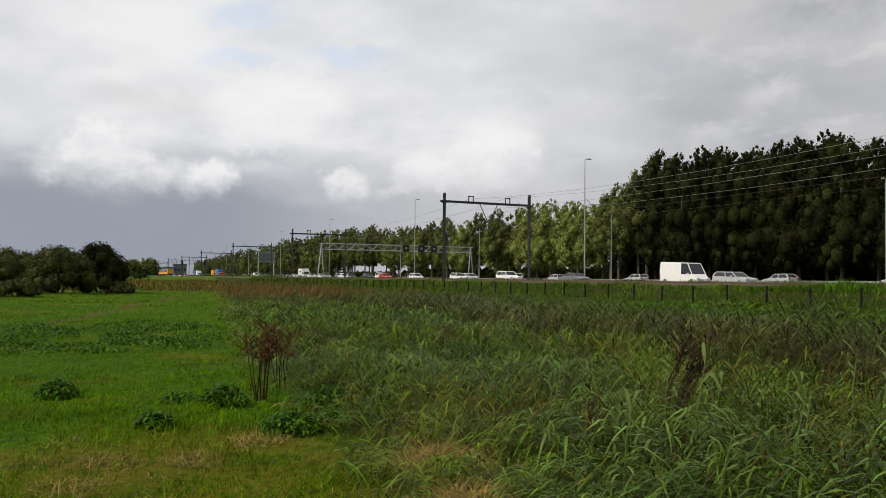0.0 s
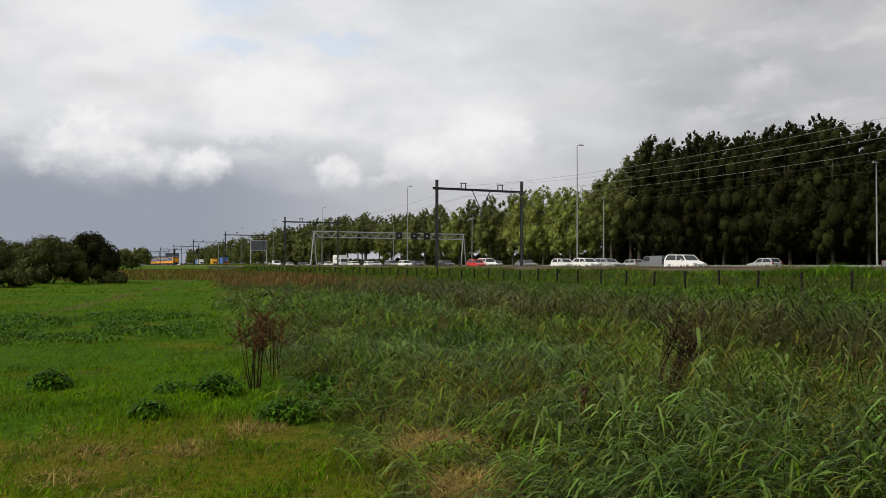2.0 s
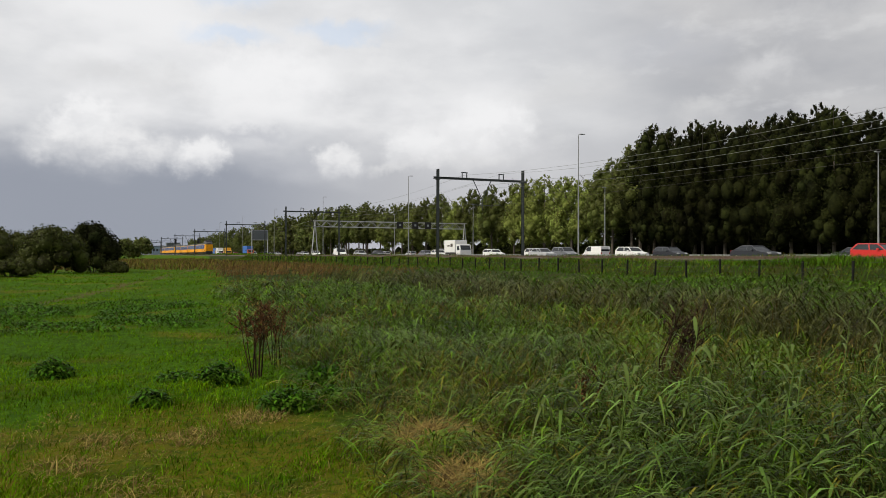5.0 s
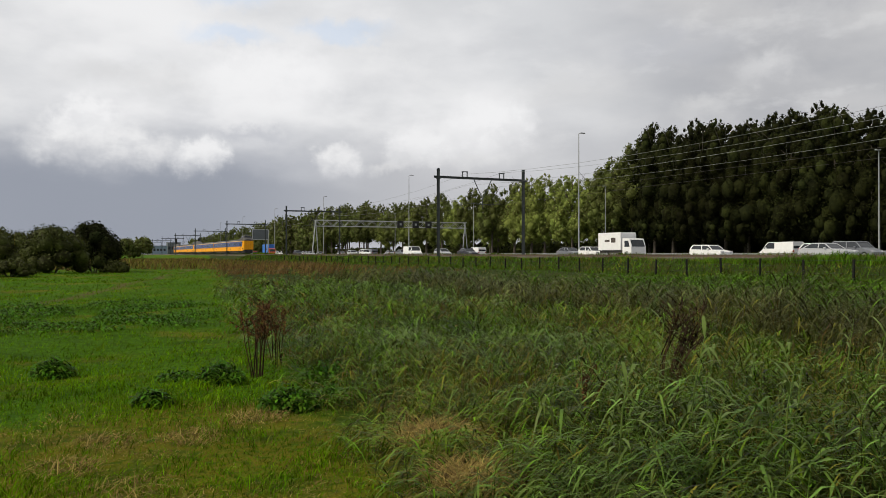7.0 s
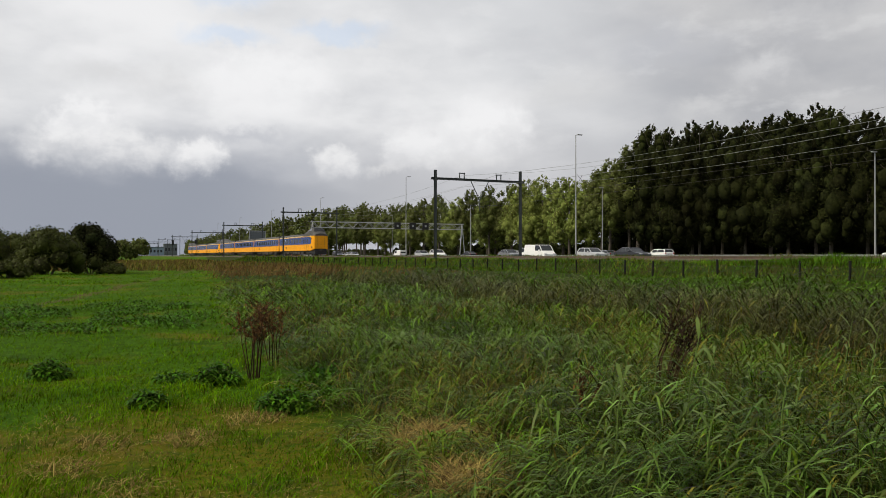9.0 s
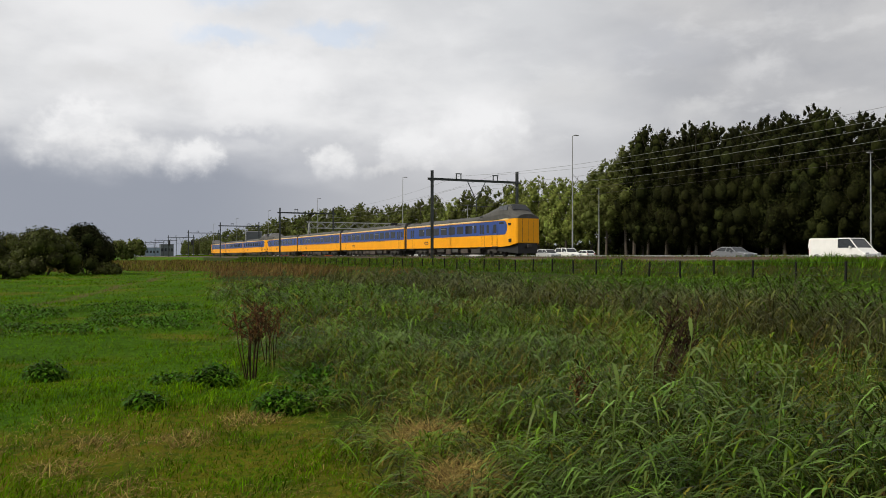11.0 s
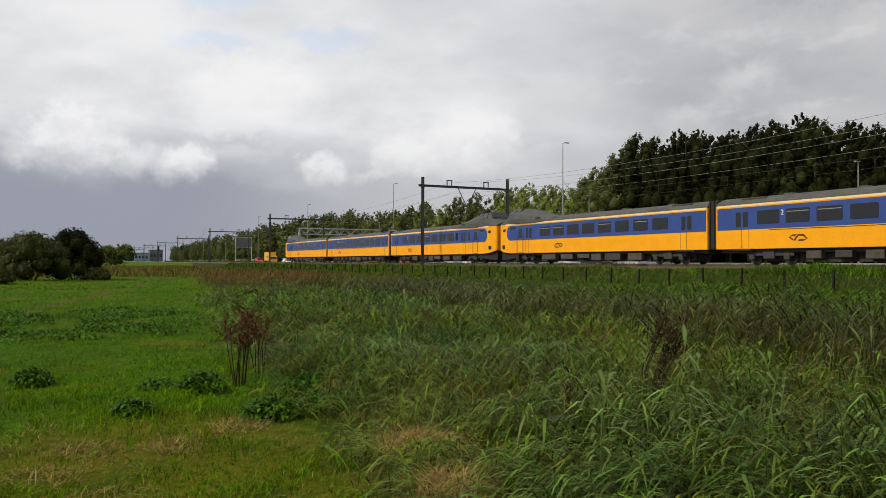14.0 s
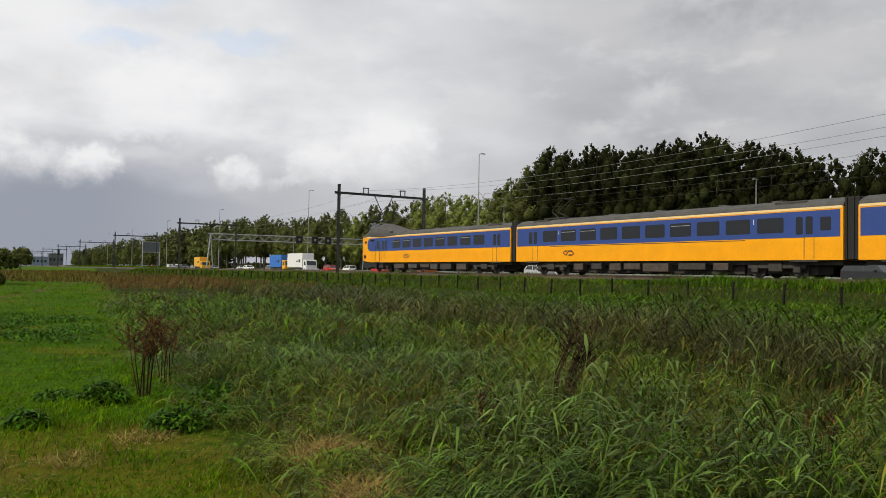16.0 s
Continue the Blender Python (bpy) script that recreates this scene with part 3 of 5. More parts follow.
def make_carriage(kind, name, label, number):
    """A carriage along y with its cab, if any, at the low end; the origin lies at its middle on the rails."""
    cab = kind == "cab"
    c = thing(name, label, "train carriage", group="train carriages")
    rng = random.Random(number * 7 + len(kind))
    # body shell
    ys = [(-HALF - 0.5, 0.80, 1.32), (-HALF - 0.38, 0.90, 1.24), (-HALF, 0.965, 1.14), (-HALF + 0.7, 1.0, 1.02), (-HALF + 2.1, 1.0, 0.95), (HALF, 1.0, 0.95)] if cab else [(-HALF, 1.0, 0.95), (HALF, 1.0, 0.95)]
    bm = B()
    loft(bm, [[(-SIDE * w, y, zb), (-SIDE * w, y, 3.58), (SIDE * w, y, 3.58), (SIDE * w, y, zb)] for y, w, zb in ys])
    part("body_shell", bm, M["yellow"], c, "orange yellow painted body")
    # roof
    arc = [(math.cos(radians(a)), math.sin(radians(a))) for a in (180, 165, 150, 130, 110, 90, 70, 50, 30, 15, 0)]
    bm = B()
    loft(bm, [[(SIDE * w * ca, y, 3.58 + (0.55 if w > 0.95 else 0.42) * sa) for ca, sa in arc] for y, w, zb in ys])
    part("roof", bm, M["roof"], c, "grimy dark grey roof")
    y_front = -HALF + 0.15 if not cab else -HALF + 1.35
    for s in (-1, 1):
        bm = B()
        slab(bm, rounded(y_front if not cab else -HALF + 1.0, HALF - 0.1, 2.10, 3.44, 0.02, 0.66 if cab else None), s * SIDE, 0.006)
        part("blue_band", bm, M["blue"], c, "dark blue window band")
        bm = B()
        slab(bm, rounded(-HALF + (0.75 if cab else 0.05), HALF - 0.05, 3.50, 3.62, 0.01), s * SIDE, 0.012)
        part("stripe", bm, M["cream"], c, "pale cream stripe under the roof")
        # sill rail along part of the side
        if not cab:
            bm = B()
            slab(bm, rounded(-7.5, 9.0, 2.02, 2.05, 0.01), s * SIDE, 0.015)
            part("side_rail", bm, M["bogie"], c)
    # windows
    n = 10 if not cab else 8
    w0, w1 = (-10.05, 10.05) if not cab else (-6.69, 9.71)
    width = (w1 - w0) / n
    key = ("window", kind)
    if key not in DIGITS:
        DIGITS[key] = [panel_mesh("window", rounded(-0.79, 0.79, 2.38, 3.18, 0.09), s * (SIDE + 0.006), 0.006, M["glass"]) for s in (-1, 1)]
        DIGITS["top", kind] = [panel_mesh("window_frame", rounded(-0.72, 0.72, 3.00, 3.04, 0.01), s * (SIDE + 0.013), 0.008, M["galv"]) for s in (-1, 1)]
        DIGITS["slim", kind] = [panel_mesh("window", rounded(-0.19, 0.19, 2.26, 3.16, 0.08), s * (SIDE + 0.010), 0.006, M["glass"]) for s in (-1, 1)]
    for j in (0, 1):
        for i in range(n):
            y = w0 + width * (i + 0.5)
            if cab and j == 0:
                if i == 0:
                    continue
                y = -6.08 + 2.06 * i
            wdw = share("window", DIGITS[key][j], c, pose(0, y, 0))
            if rng.random() < 0.35:
                share("window_frame", DIGITS["top", kind][j], wdw, pose(0, 0, 0))
    # doors with two slim lights, a seam and a dark step
    for end in (0, 1):
        for j, s in enumerate((-1, 1)):
            y = ((-11.0, 11.0) if not cab else (-6.95 if s < 0 else -8.22, 11.2))[end]
            bm = B()
            slab(bm, rounded(y - 0.52, y + 0.52, 1.0, 2.09, 0.03), s * (SIDE + 0.004), 0.003)
            d = part("door", bm, M["yellow"], c)
            bm = B()
            slab(bm, rounded(y - 0.52, y + 0.52, 2.105, 3.42, 0.02), s * (SIDE + 0.007), 0.003)
            part("door_panel", bm, M["blue"], d)
            bm = B()
            slab(bm, [(y - 0.02, 1.0), (y + 0.02, 1.0), (y + 0.02, 2.2), (y - 0.02, 2.2)], s * (SIDE + 0.010), 0.004)
            slab(bm, [(y - 0.55, 1.0), (y - 0.52, 1.0), (y - 0.52, 2.1), (y - 0.55, 2.1)], s * (SIDE + 0.004), 0.004)
            part("seam", bm, M["kit"], d)
            for dy in (-0.27, 0.27):
                share("window", DIGITS["slim", kind][j], d, pose(0, y + dy, 0))
            bm = B()
            box(bm, *sorted((s * 1.30, s * 1.47)), y - 0.75, y + 0.75, 0.86, 0.96)
            part("step", bm, M["bogie"], d)
    # roof hatches and ventilators near the doors
    for y in ((-10.0, 10.4) if not cab else (10.4,)):
        bm = B()
        box(bm, -1.12, -0.72, y - 0.9, y + 0.9, 3.86, 4.03, 0.05)
        box(bm, 0.72, 1.12, y - 0.9, y + 0.9, 3.86, 4.03, 0.05)
        part("roof_vent", bm, M["bogie"], c)
    for k in range(5):
        y = -9 + 4.3 * k + rng.uniform(-0.5, 0.5)
        bm = B()
        box(bm, -0.25, 0.25, y - 0.3, y + 0.3, 4.1, 4.2, 0.03)
        part("roof_vent", bm, M["roof"], c)
    if not cab:
        for s in (-1, 1):
            bm = B()
            slab(bm, rounded(s * 12.15 - 0.28, s * 12.15 + 0.28, 2.42, 3.1, 0.08), s * (SIDE + 0.006), 0.006)
            part("lobby_window", bm, M["glass"], c)
    # underframe and its boxes
    bm = B()
    box(bm, -1.1, 1.1, -HALF + (1.0 if cab else 0.2), HALF - 0.2, 0.72, 0.97)
    box(bm, -0.75, 0.75, -7.0, 7.0, 0.20, 0.72)
    part("underframe", bm, M["bogie"], c)
    y = -6.3
    while y < 6.3:
        l = rng.uniform(0.7, 2.2)
        for s in (-1, 1):
            bm = B()
            box(bm, *sorted((s * 0.85, s * 1.28)), y, min(y + l, 6.6), rng.uniform(0.28, 0.5), 0.80, 0.04)
            part("equipment_box", bm, M[rng.choice(["kit", "bogie", "kit", "roof"])], c)
        y += l + rng.uniform(0.2, 0.9)
    make_bogie(c, -9.2)
    make_bogie(c, 9.2)
    # bellows
    for y, e in ((HALF, 1), (-HALF, -1)):
        if cab and e < 0:
            continue
        bm = B()
        for k in range(3):
            y0 = y + e * 0.13 * k
            box(bm, -1.30 + 0.04 * (k % 2), 1.30 - 0.04 * (k % 2), *sorted((y0, y0 + e * 0.125)), 0.98, 4.02, 0.03)
        part("gangway_bellows", bm, M["rubber"], c)
    # the mark of the railway as a plain zigzag bar
    for s in (-1, 1):
        ym = -s * 7.0 if not cab or s < 0 else -3.6
        bm = B()
        for o in ([(-0.55, 1.45), (-0.30, 1.62), (-0.02, 1.62), (0.20, 1.36), (0.28, 1.36), (0.28, 1.44), (0.02, 1.72), (-0.36, 1.72), (-0.60, 1.5)],
                  [(0.55, 1.61), (0.30, 1.44), (0.34, 1.36), (0.62, 1.56)], [(-0.62, 1.46), (-0.36, 1.34), (0.02, 1.34), (-0.08, 1.44), (-0.34, 1.44)], [(0.60, 1.60), (0.36, 1.72), (0.10, 1.72), (0.18, 1.62), (0.34, 1.62)]):
            slab(bm, [(ym + y, z) for y, z in o], s * SIDE, 0.008)
        part("emblem", bm, M["mark"], c, "dark zigzag emblem")
    # class figure by the door
    if number:
        if number not in DIGITS:
            DIGITS[number] = text_mesh(str(number), 0.42, M["white"])
        for y in ((-8.05, 8.05) if not cab else (-5.02, 7.66)):
            share("class_figure", DIGITS[number], c, Matrix.Translation((-SIDE - 0.016, y, 2.86)) @ Matrix(((0, 0, -1, 0), (-1, 0, 0, 0), (0, 1, 0, 0), (0, 0, 0, 1))))
    if kind == "pantograph":
        bm = B()
        tube(bm, (-0.6, 9.0, 4.15), (-0.3, 10.2, 4.7), 0.03, 6)
        tube(bm, (0.6, 9.0, 4.15), (0.3, 10.2, 4.7), 0.03, 6)
        tube(bm, (-0.3, 10.2, 4.7), (-0.4, 8.9, 5.55), 0.025, 6)
        tube(bm, (0.3, 10.2, 4.7), (0.4, 8.9, 5.55), 0.025, 6)
        tube(bm, (-0.8, 8.9, 5.58), (0.8, 8.9, 5.58), 0.04, 6)
        box(bm, -0.7, 0.7, 8.2, 10.6, 4.1, 4.2)
        part("pantograph", bm, M["bogie"], c, "raised dark pantograph")
    if cab:
        # the raised driver's cab on the roof
        prof = [(-4.5, 4.10, 1.0), (-5.9, 4.20, 1.05), (-7.7, 4.52, 1.10), (-9.1, 4.86, 1.12), (-10.1, 5.02, 1.10), (-11.1, 5.08, 1.06), (-11.7, 5.06, 1.02), (-12.4, 4.40, 1.0), (-13.0, 4.10, 0.95), (-13.35, 3.86, 0.86)]
        bm = B()
        half = [(math.cos(radians(a)), math.sin(radians(a))) for a in (180, 168, 150, 128, 108, 90, 72, 52, 30, 12, 0)]
        loft(bm, [[((SIDE - 0.05) * w * math.copysign(abs(ca) ** 0.7, ca), y, 3.60 + (top - 3.60) * sa ** 0.75 if sa > 0.01 else 3.60) for ca, sa in half] for y, top, w in prof])
        part("cab_dome", bm, M["roof"], c, "raised dark grey driver's cab on the roof")
        bm = B()
        rows = [(-11.77, 4.99), (-12.34, 4.47)]
        loft(bm, [[(-0.75, rows[0][0] - 0.05, rows[0][1]), (0.75, rows[0][0] - 0.05, rows[0][1]), (0.86, rows[1][0] - 0.05, rows[1][1]), (-0.86, rows[1][0] - 0.05, rows[1][1])],
                  [(-0.75, rows[0][0] + 0.3, rows[0][1]), (0.75, rows[0][0] + 0.3, rows[0][1]), (0.86, rows[1][0] + 0.3, rows[1][1]), (-0.86, rows[1][0] + 0.3, rows[1][1])]])
        part("windscreen", bm, M["glass"], c, "slanted dark windscreen")
        for s in (-1, 1):
            for y0, y1 in ((-11.65, -10.85), (-10.75, -10.0)):
                bm = B()
                lo = [(s * 1.31, y0 - 0.18, 4.44), (s * 1.31, y1 - 0.18, 4.44), (s * 1.04, y1 + 0.12, 4.92), (s * 1.04, y0 + 0.12, 4.92)]
                loft(bm, [lo, [(x - s * 0.25, y, z) for x, y, z in lo]])
                part("side_window", bm, M["car_glass"], c)
            bm = B()
            slab(bm, rounded(-HALF + 0.35, -HALF + 0.80, 2.95, 3.18, 0.08), s * (SIDE - 0.04), 0.06)
            slab(bm, rounded(-HALF + 0.25, -HALF + 0.70, 1.36, 1.70, 0.06), s * (SIDE - 0.05), 0.08)
            part("marker_lamp", bm, M["rubber"], c, "dark lamp clusters beside the nose")
            # cab door with handrails
            bm = B()
            for y in (-10.15, -9.15):
                tube(bm, (s * 1.45, y, 1.1), (s * 1.45, y, 2.7), 0.02, 6)
            box(bm, *sorted((s * 1.3, s * 1.46)), -10.2, -9.1, 0.9, 1.0)
            part("handrail", bm, M["bogie"], c)
            bm = B()
            slab(bm, rounded(-9.94, -9.34, 2.30, 3.12, 0.06), s * (SIDE + 0.006), 0.006)
            slab(bm, rounded(-11.4, -10.5, 3.12, 3.32, 0.05), s * (SIDE + 0.006), 0.006)
            if s < 0:
                slab(bm, rounded(-8.42, -7.94, 2.34, 3.14, 0.06), s * (SIDE + 0.006), 0.006)
                slab(bm, rounded(-5.76, -5.20, 2.38, 3.16, 0.06), s * (SIDE + 0.006), 0.006)
            part("cab_door_window", bm, M["glass"], c)
            # dark grilles in the flank of the dome
            for y0, y1 in ((-10.25, -9.05), (-8.9, -7.65), (-7.2, -6.55)):
                bm = B()
                box(bm, *sorted((s * 1.30, s * 1.415)), y0, y1, 3.70, 4.06, 0.03)
                part("grille", bm, M["black"], c)
        # front: gangway doors, coupling, plough
        bm = B()
        box(bm, -0.62, -0.60, -HALF - 0.52, -HALF - 0.4, 1.35, 3.55)
        box(bm, 0.60, 0.62, -HALF - 0.52, -HALF - 0.4, 1.35, 3.55)
        box(bm, -0.01, 0.01, -HALF - 0.52, -HALF - 0.4, 1.35, 3.55)
        part("nose_door", bm, M["kit"], c)
        bm = B()
        loft(bm, [[(-1.05, -HALF - 0.4, 0.30), (-1.05, -HALF - 0.4, 1.36), (1.05, -HALF - 0.4, 1.36), (1.05, -HALF - 0.4, 0.30)],
                  [(-1.3, -HALF + 3.0, 0.55), (-1.3, -HALF + 3.0, 0.99), (1.3, -HALF + 3.0, 0.99), (1.3, -HALF + 3.0, 0.55)]])
        part("plough", bm, M["black"], c, "black skirt and plough under the nose")
        bm = B()
        tube(bm, (0, -HALF - 0.70, 1.0), (0, -HALF, 1.0), 0.16, 10)
        box(bm, -0.2, 0.2, -HALF - 0.80, -HALF - 0.6, 0.85, 1.15, 0.04)
        part("coupler", bm, M["bogie"], c)
    return c


M["mark"] = material("dark red brown paint", (0.10, 0.03, 0.02), 0.5)
M["car_glass"] = material("dark car glass", (0.03, 0.035, 0.04), 0.08)
T_LABEL = "blue and yellow passenger carriage, grey roof, running on the track"
cab_car = make_carriage("cab", "cab_carriage", "blue and yellow cab carriage with raised driver's cab", 2)
cab_car2 = copy_thing(cab_car, pose(0, 0, 0))
mid_car = make_carriage("mid", "carriage", T_LABEL, 2)
mid_car1 = make_carriage("pantograph", "carriage", "blue and yellow passenger carriage with a raised pantograph", 1)
cab_car3, cab_car4 = copy_thing(cab_car, pose(0, 0, 0)), copy_thing(cab_car, pose(0, 0, 0))
mid_car2 = copy_thing(mid_car, pose(0, 0, 0))
HEAD0, SPEED = 44.7 + 11.5 * 35.55, 35.55
TRAIN = [(cab_car, 0, 0), (mid_car, 1, 0), (mid_car2, 2, 0), (cab_car2, 3, 180), (cab_car3, 4, 0), (mid_car1, 5, 0), (cab_car4, 6, 180)]


# ---- road vehicles ----
def paint(name, c, rough=0.3):
    return material(name, c, rough, var=0.06, scale=2.0)


PAINT = {"white": paint("white car paint", (0.78, 0.78, 0.77)), "silver": paint("silver car paint", (0.42, 0.43, 0.45)),
         "grey": paint("grey car paint", (0.16, 0.17, 0.19)), "dark": paint("dark car paint", (0.03, 0.032, 0.04)),
         "red": paint("red car paint", (0.55, 0.03, 0.025)), "blue": paint("blue lorry paint", (0.03, 0.16, 0.55)),
         "amber": paint("yellow lorry paint", (0.80, 0.42, 0.02)), "orange": paint("orange red lorry paint", (0.70, 0.12, 0.03))}
M["headlamp"] = material("clear headlamp", (0.75, 0.76, 0.78), 0.15, 0.3)
M["taillamp"] = material("red tail lamp", (0.40, 0.01, 0.01), 0.25)
NICE = {"white": "white", "silver": "silver", "grey": "dark grey", "dark": "black", "red": "red", "blue": "blue", "amber": "yellow", "orange": "orange"}
# kind: length, width, bonnet height, roof height, side outline of the cabin as (y from the nose, z)
FORMS = {"hatchback": (4.1, 1.74, 0.92, [(1.05, 0.92), (1.75, 1.44), (3.55, 1.46), (4.0, 0.98)], 0.30),
         "saloon": (4.6, 1.8, 0.92, [(1.25, 0.92), (2.0, 1.41), (3.3, 1.42), (4.1, 1.0)], 0.30),
         "estate_car": (4.65, 1.8, 0.93, [(1.25, 0.93), (2.0, 1.44), (4.2, 1.47), (4.55, 1.0)], 0.30),
         "suv": (4.5, 1.86, 1.05, [(1.15, 1.05), (1.75, 1.64), (4.05, 1.68), (4.42, 1.1)], 0.34),
         "van": (5.3, 1.95, 1.15, [(0.75, 1.15), (1.45, 1.95), (5.2, 1.98), (5.28, 1.15)], 0.33),
         "high_van": (6.0, 2.02, 1.2, [(0.75, 1.2), (1.5, 2.45), (5.9, 2.62), (5.98, 1.2)], 0.34)}
BUILT = {}


def make_wheels(v, ys, w, r):
    for y in ys:
        for s in (-1, 1):
            bm = B()
            x = s * (w / 2 - 0.1)
            tube(bm, (x - 0.1, y, r), (x + 0.1, y, r), r, 16)
            wl = part("wheel", bm, M["rubber"], v)
            bm = B()
            tube(bm, (x + s * 0.09, y, r), (x + s * 0.115, y, r), r * 0.6, 12)
            part("rim", bm, M["galv"], wl)


def make_car(kind, colour):
    """A road vehicle facing low y; the origin lies on the road under its middle."""
    if (kind, colour) in BUILT:
        return copy_thing(BUILT[kind, colour], pose(0, 0, 0))
    L, W, hb, cabin, r = FORMS[kind]
    closed = kind in ("van", "high_van")
    word = kind.replace("_", " ")
    v = thing(kind, f"{NICE[colour]} {word} driving on the motorway", "van" if closed else "car", group=f"{NICE[colour]} {word}s")
    BUILT[kind, colour] = v
    h = W / 2
    o = -L / 2
    side = [(0.0, 0.42), (0.02, 0.66), (0.25, 0.78), (cabin[0][0], hb), (cabin[-1][0], cabin[-1][1]), (L - 0.02, cabin[-1][1] - 0.1), (L, 0.45), (L - 0.1, 0.25), (0.1, 0.25)]
    bm = B()
    loft(bm, [[(x, o + y * 1.0 + (0.06 if y < L / 2 else -0.06) * f, z + (-0.02 if z > 0.5 else 0.02) * f) for y, z in side] for x, f in ((-h, 1), (-h + 0.07, 0), (h - 0.07, 0), (h, 1))])
    part("body", bm, PAINT[colour], v)
    (ya, za), (yb, zb), (yc, zc), (yd, zd) = cabin
    k = 0.12 if not closed else 0.06
    bm = B()
    loft(bm, [[(-h + 0.03, o + ya, za - 0.02), (-h + k + 0.03, o + yb, zb - 0.06), (-h + k + 0.03, o + yc, zc - 0.06), (-h + 0.03, o + yd, zd - 0.02)],
              [(h - 0.03, o + ya, za - 0.02), (h - k - 0.03, o + yb, zb - 0.06), (h - k - 0.03, o + yc, zc - 0.06), (h - 0.03, o + yd, zd - 0.02)]])
    part("glasshouse", bm, M["car_glass"], v, "dark car windows")
    bm = B()
    loft(bm, [[(-h + k, o + yb - 0.05, zb - 0.07), (-h + k + 0.12, o + yb, zb), (h - k - 0.12, o + yb, zb), (h - k, o + yb - 0.05, zb - 0.07)],
              [(-h + k, o + yc + 0.05, zc - 0.07), (-h + k + 0.12, o + yc, zc), (h - k - 0.12, o + yc, zc), (h - k, o + yc + 0.05, zc - 0.07)]])
    part("roof", bm, PAINT[colour], v)
    # pillars, or the closed load space of a van
    for s in (-1, 1):
        for (y0, z0), (y1, z1), wd in (((ya, za), (yb, zb), 0.10), ((yd, zd), (yc, zc), 0.16), ((ya + (yd - ya) * 0.45, za), (yb + (yc - yb) * 0.42, zb), 0.09)):
            bm = B()
            loft(bm, [[(s * (h - 0.02), o + y0 - wd / 2, z0 - 0.03), (s * (h - 0.02), o + y0 + wd / 2, z0 - 0.03), (s * (h - 0.08), o + y0 + wd / 2, z0 - 0.03), (s * (h - 0.08), o + y0 - wd / 2, z0 - 0.03)],
                      [(s * (h - k - 0.015), o + y1 - wd / 2, z1 - 0.05), (s * (h - k - 0.015), o + y1 + wd / 2, z1 - 0.05), (s * (h - k - 0.09), o + y1 + wd / 2, z1 - 0.05), (s * (h - k - 0.09), o + y1 - wd / 2, z1 - 0.05)]])
            part("pillar", bm, PAINT[colour], v)
    if closed:
        bm = B()
        y2 = ya + 1.75
        loft(bm, [[(-h + 0.015, o + y2, 1.0), (-h + k, o + y2, zb - 0.03), (h - k, o + y2, zb - 0.03), (h - 0.015, o + y2, 1.0)],
                  [(-h + 0.015, o + L - 0.03, 1.0), (-h + k, o + L - 0.08, zc - 0.03), (h - k, o + L - 0.08, zc - 0.03), (h - 0.015, o + L - 0.03, 1.0)]])
        part("load_space", bm, PAINT[colour], v)
    for s in (-1, 1):
        bm = B()
        box(bm, s * (h - 0.28) - 0.2, s * (h - 0.28) + 0.2, o - 0.01, o + 0.2, 0.62, 0.76, 0.03)
        part("headlight", bm, M["headlamp"], v)
        bm = B()
        box(bm, s * (h - 0.16) - 0.11, s * (h - 0.16) + 0.11, o + L - 0.12, o + L + 0.01, 0.72, 0.95, 0.03)
        part("tail_light", bm, M["taillamp"], v)
        bm = B()
        box(bm, s * (h + 0.08) - 0.09, s * (h + 0.08) + 0.09, o + ya + 0.45, o + ya + 0.6, za - 0.02, za + 0.14, 0.03)
        part("mirror", bm, PAINT[colour], v)
    make_wheels(v, (o + 0.82, o + L - 0.85), W, r)
    return v


def make_lorry(cab_colour, box_colour, length, height, label):
    v = thing("box_lorry", label, "lorry")
    o = -length / 2
    bm = B()
    loft(bm, [[(x, o + y, z) for y, z in ((0.0, 0.45), (0.05, 1.35), (0.45, 2.35), (1.75, 2.45), (1.75, 0.45))] for x in (-1.1, -1.02, 1.02, 1.1)])
    part("cab", bm, PAINT[cab_colour], v)
    bm = B()
    loft(bm, [[(x, o + y, z) for y, z in ((0.02, 1.38), (0.40, 2.22), (0.5, 2.22), (0.12, 1.38))] for x in (-0.95, 0.95)])
    part("windscreen", bm, M["car_glass"], v)
    for s in (-1, 1):
        bm = B()
        slab(bm, [(o + 0.35, 1.35), (o + 1.35, 1.35), (o + 1.35, 2.1), (o + 0.62, 2.1)], s * 1.1, 0.01)
        part("side_window", bm, M["car_glass"], v)
    bm = B()
    box(bm, -1.2, 1.2, o + 2.0, o + length, 0.95, height, 0.04)
    part("load_box", bm, PAINT[box_colour], v)
    bm = B()
    box(bm, -1.0, 1.0, o + 1.5, o + length - 0.1, 0.55, 0.9)
    part("chassis", bm, M["bogie"], v)
    for s in (-1, 1):
        bm = B()
        slab(bm, [(o + 3.0, 1.9), (o + 3.9, 1.9), (o + 3.9, 2.5), (o + 3.0, 2.5)], s * 1.2, 0.006)
        slab(bm, [(o + 4.2, 2.0), (o + 5.2, 2.0), (o + 5.2, 2.25), (o + 4.2, 2.25)], s * 1.2, 0.006)
        part("lettering_bar", bm, M["kit"], v)
    make_wheels(v, (o + 1.0, o + length - 1.6), 2.2, 0.42)
    return v


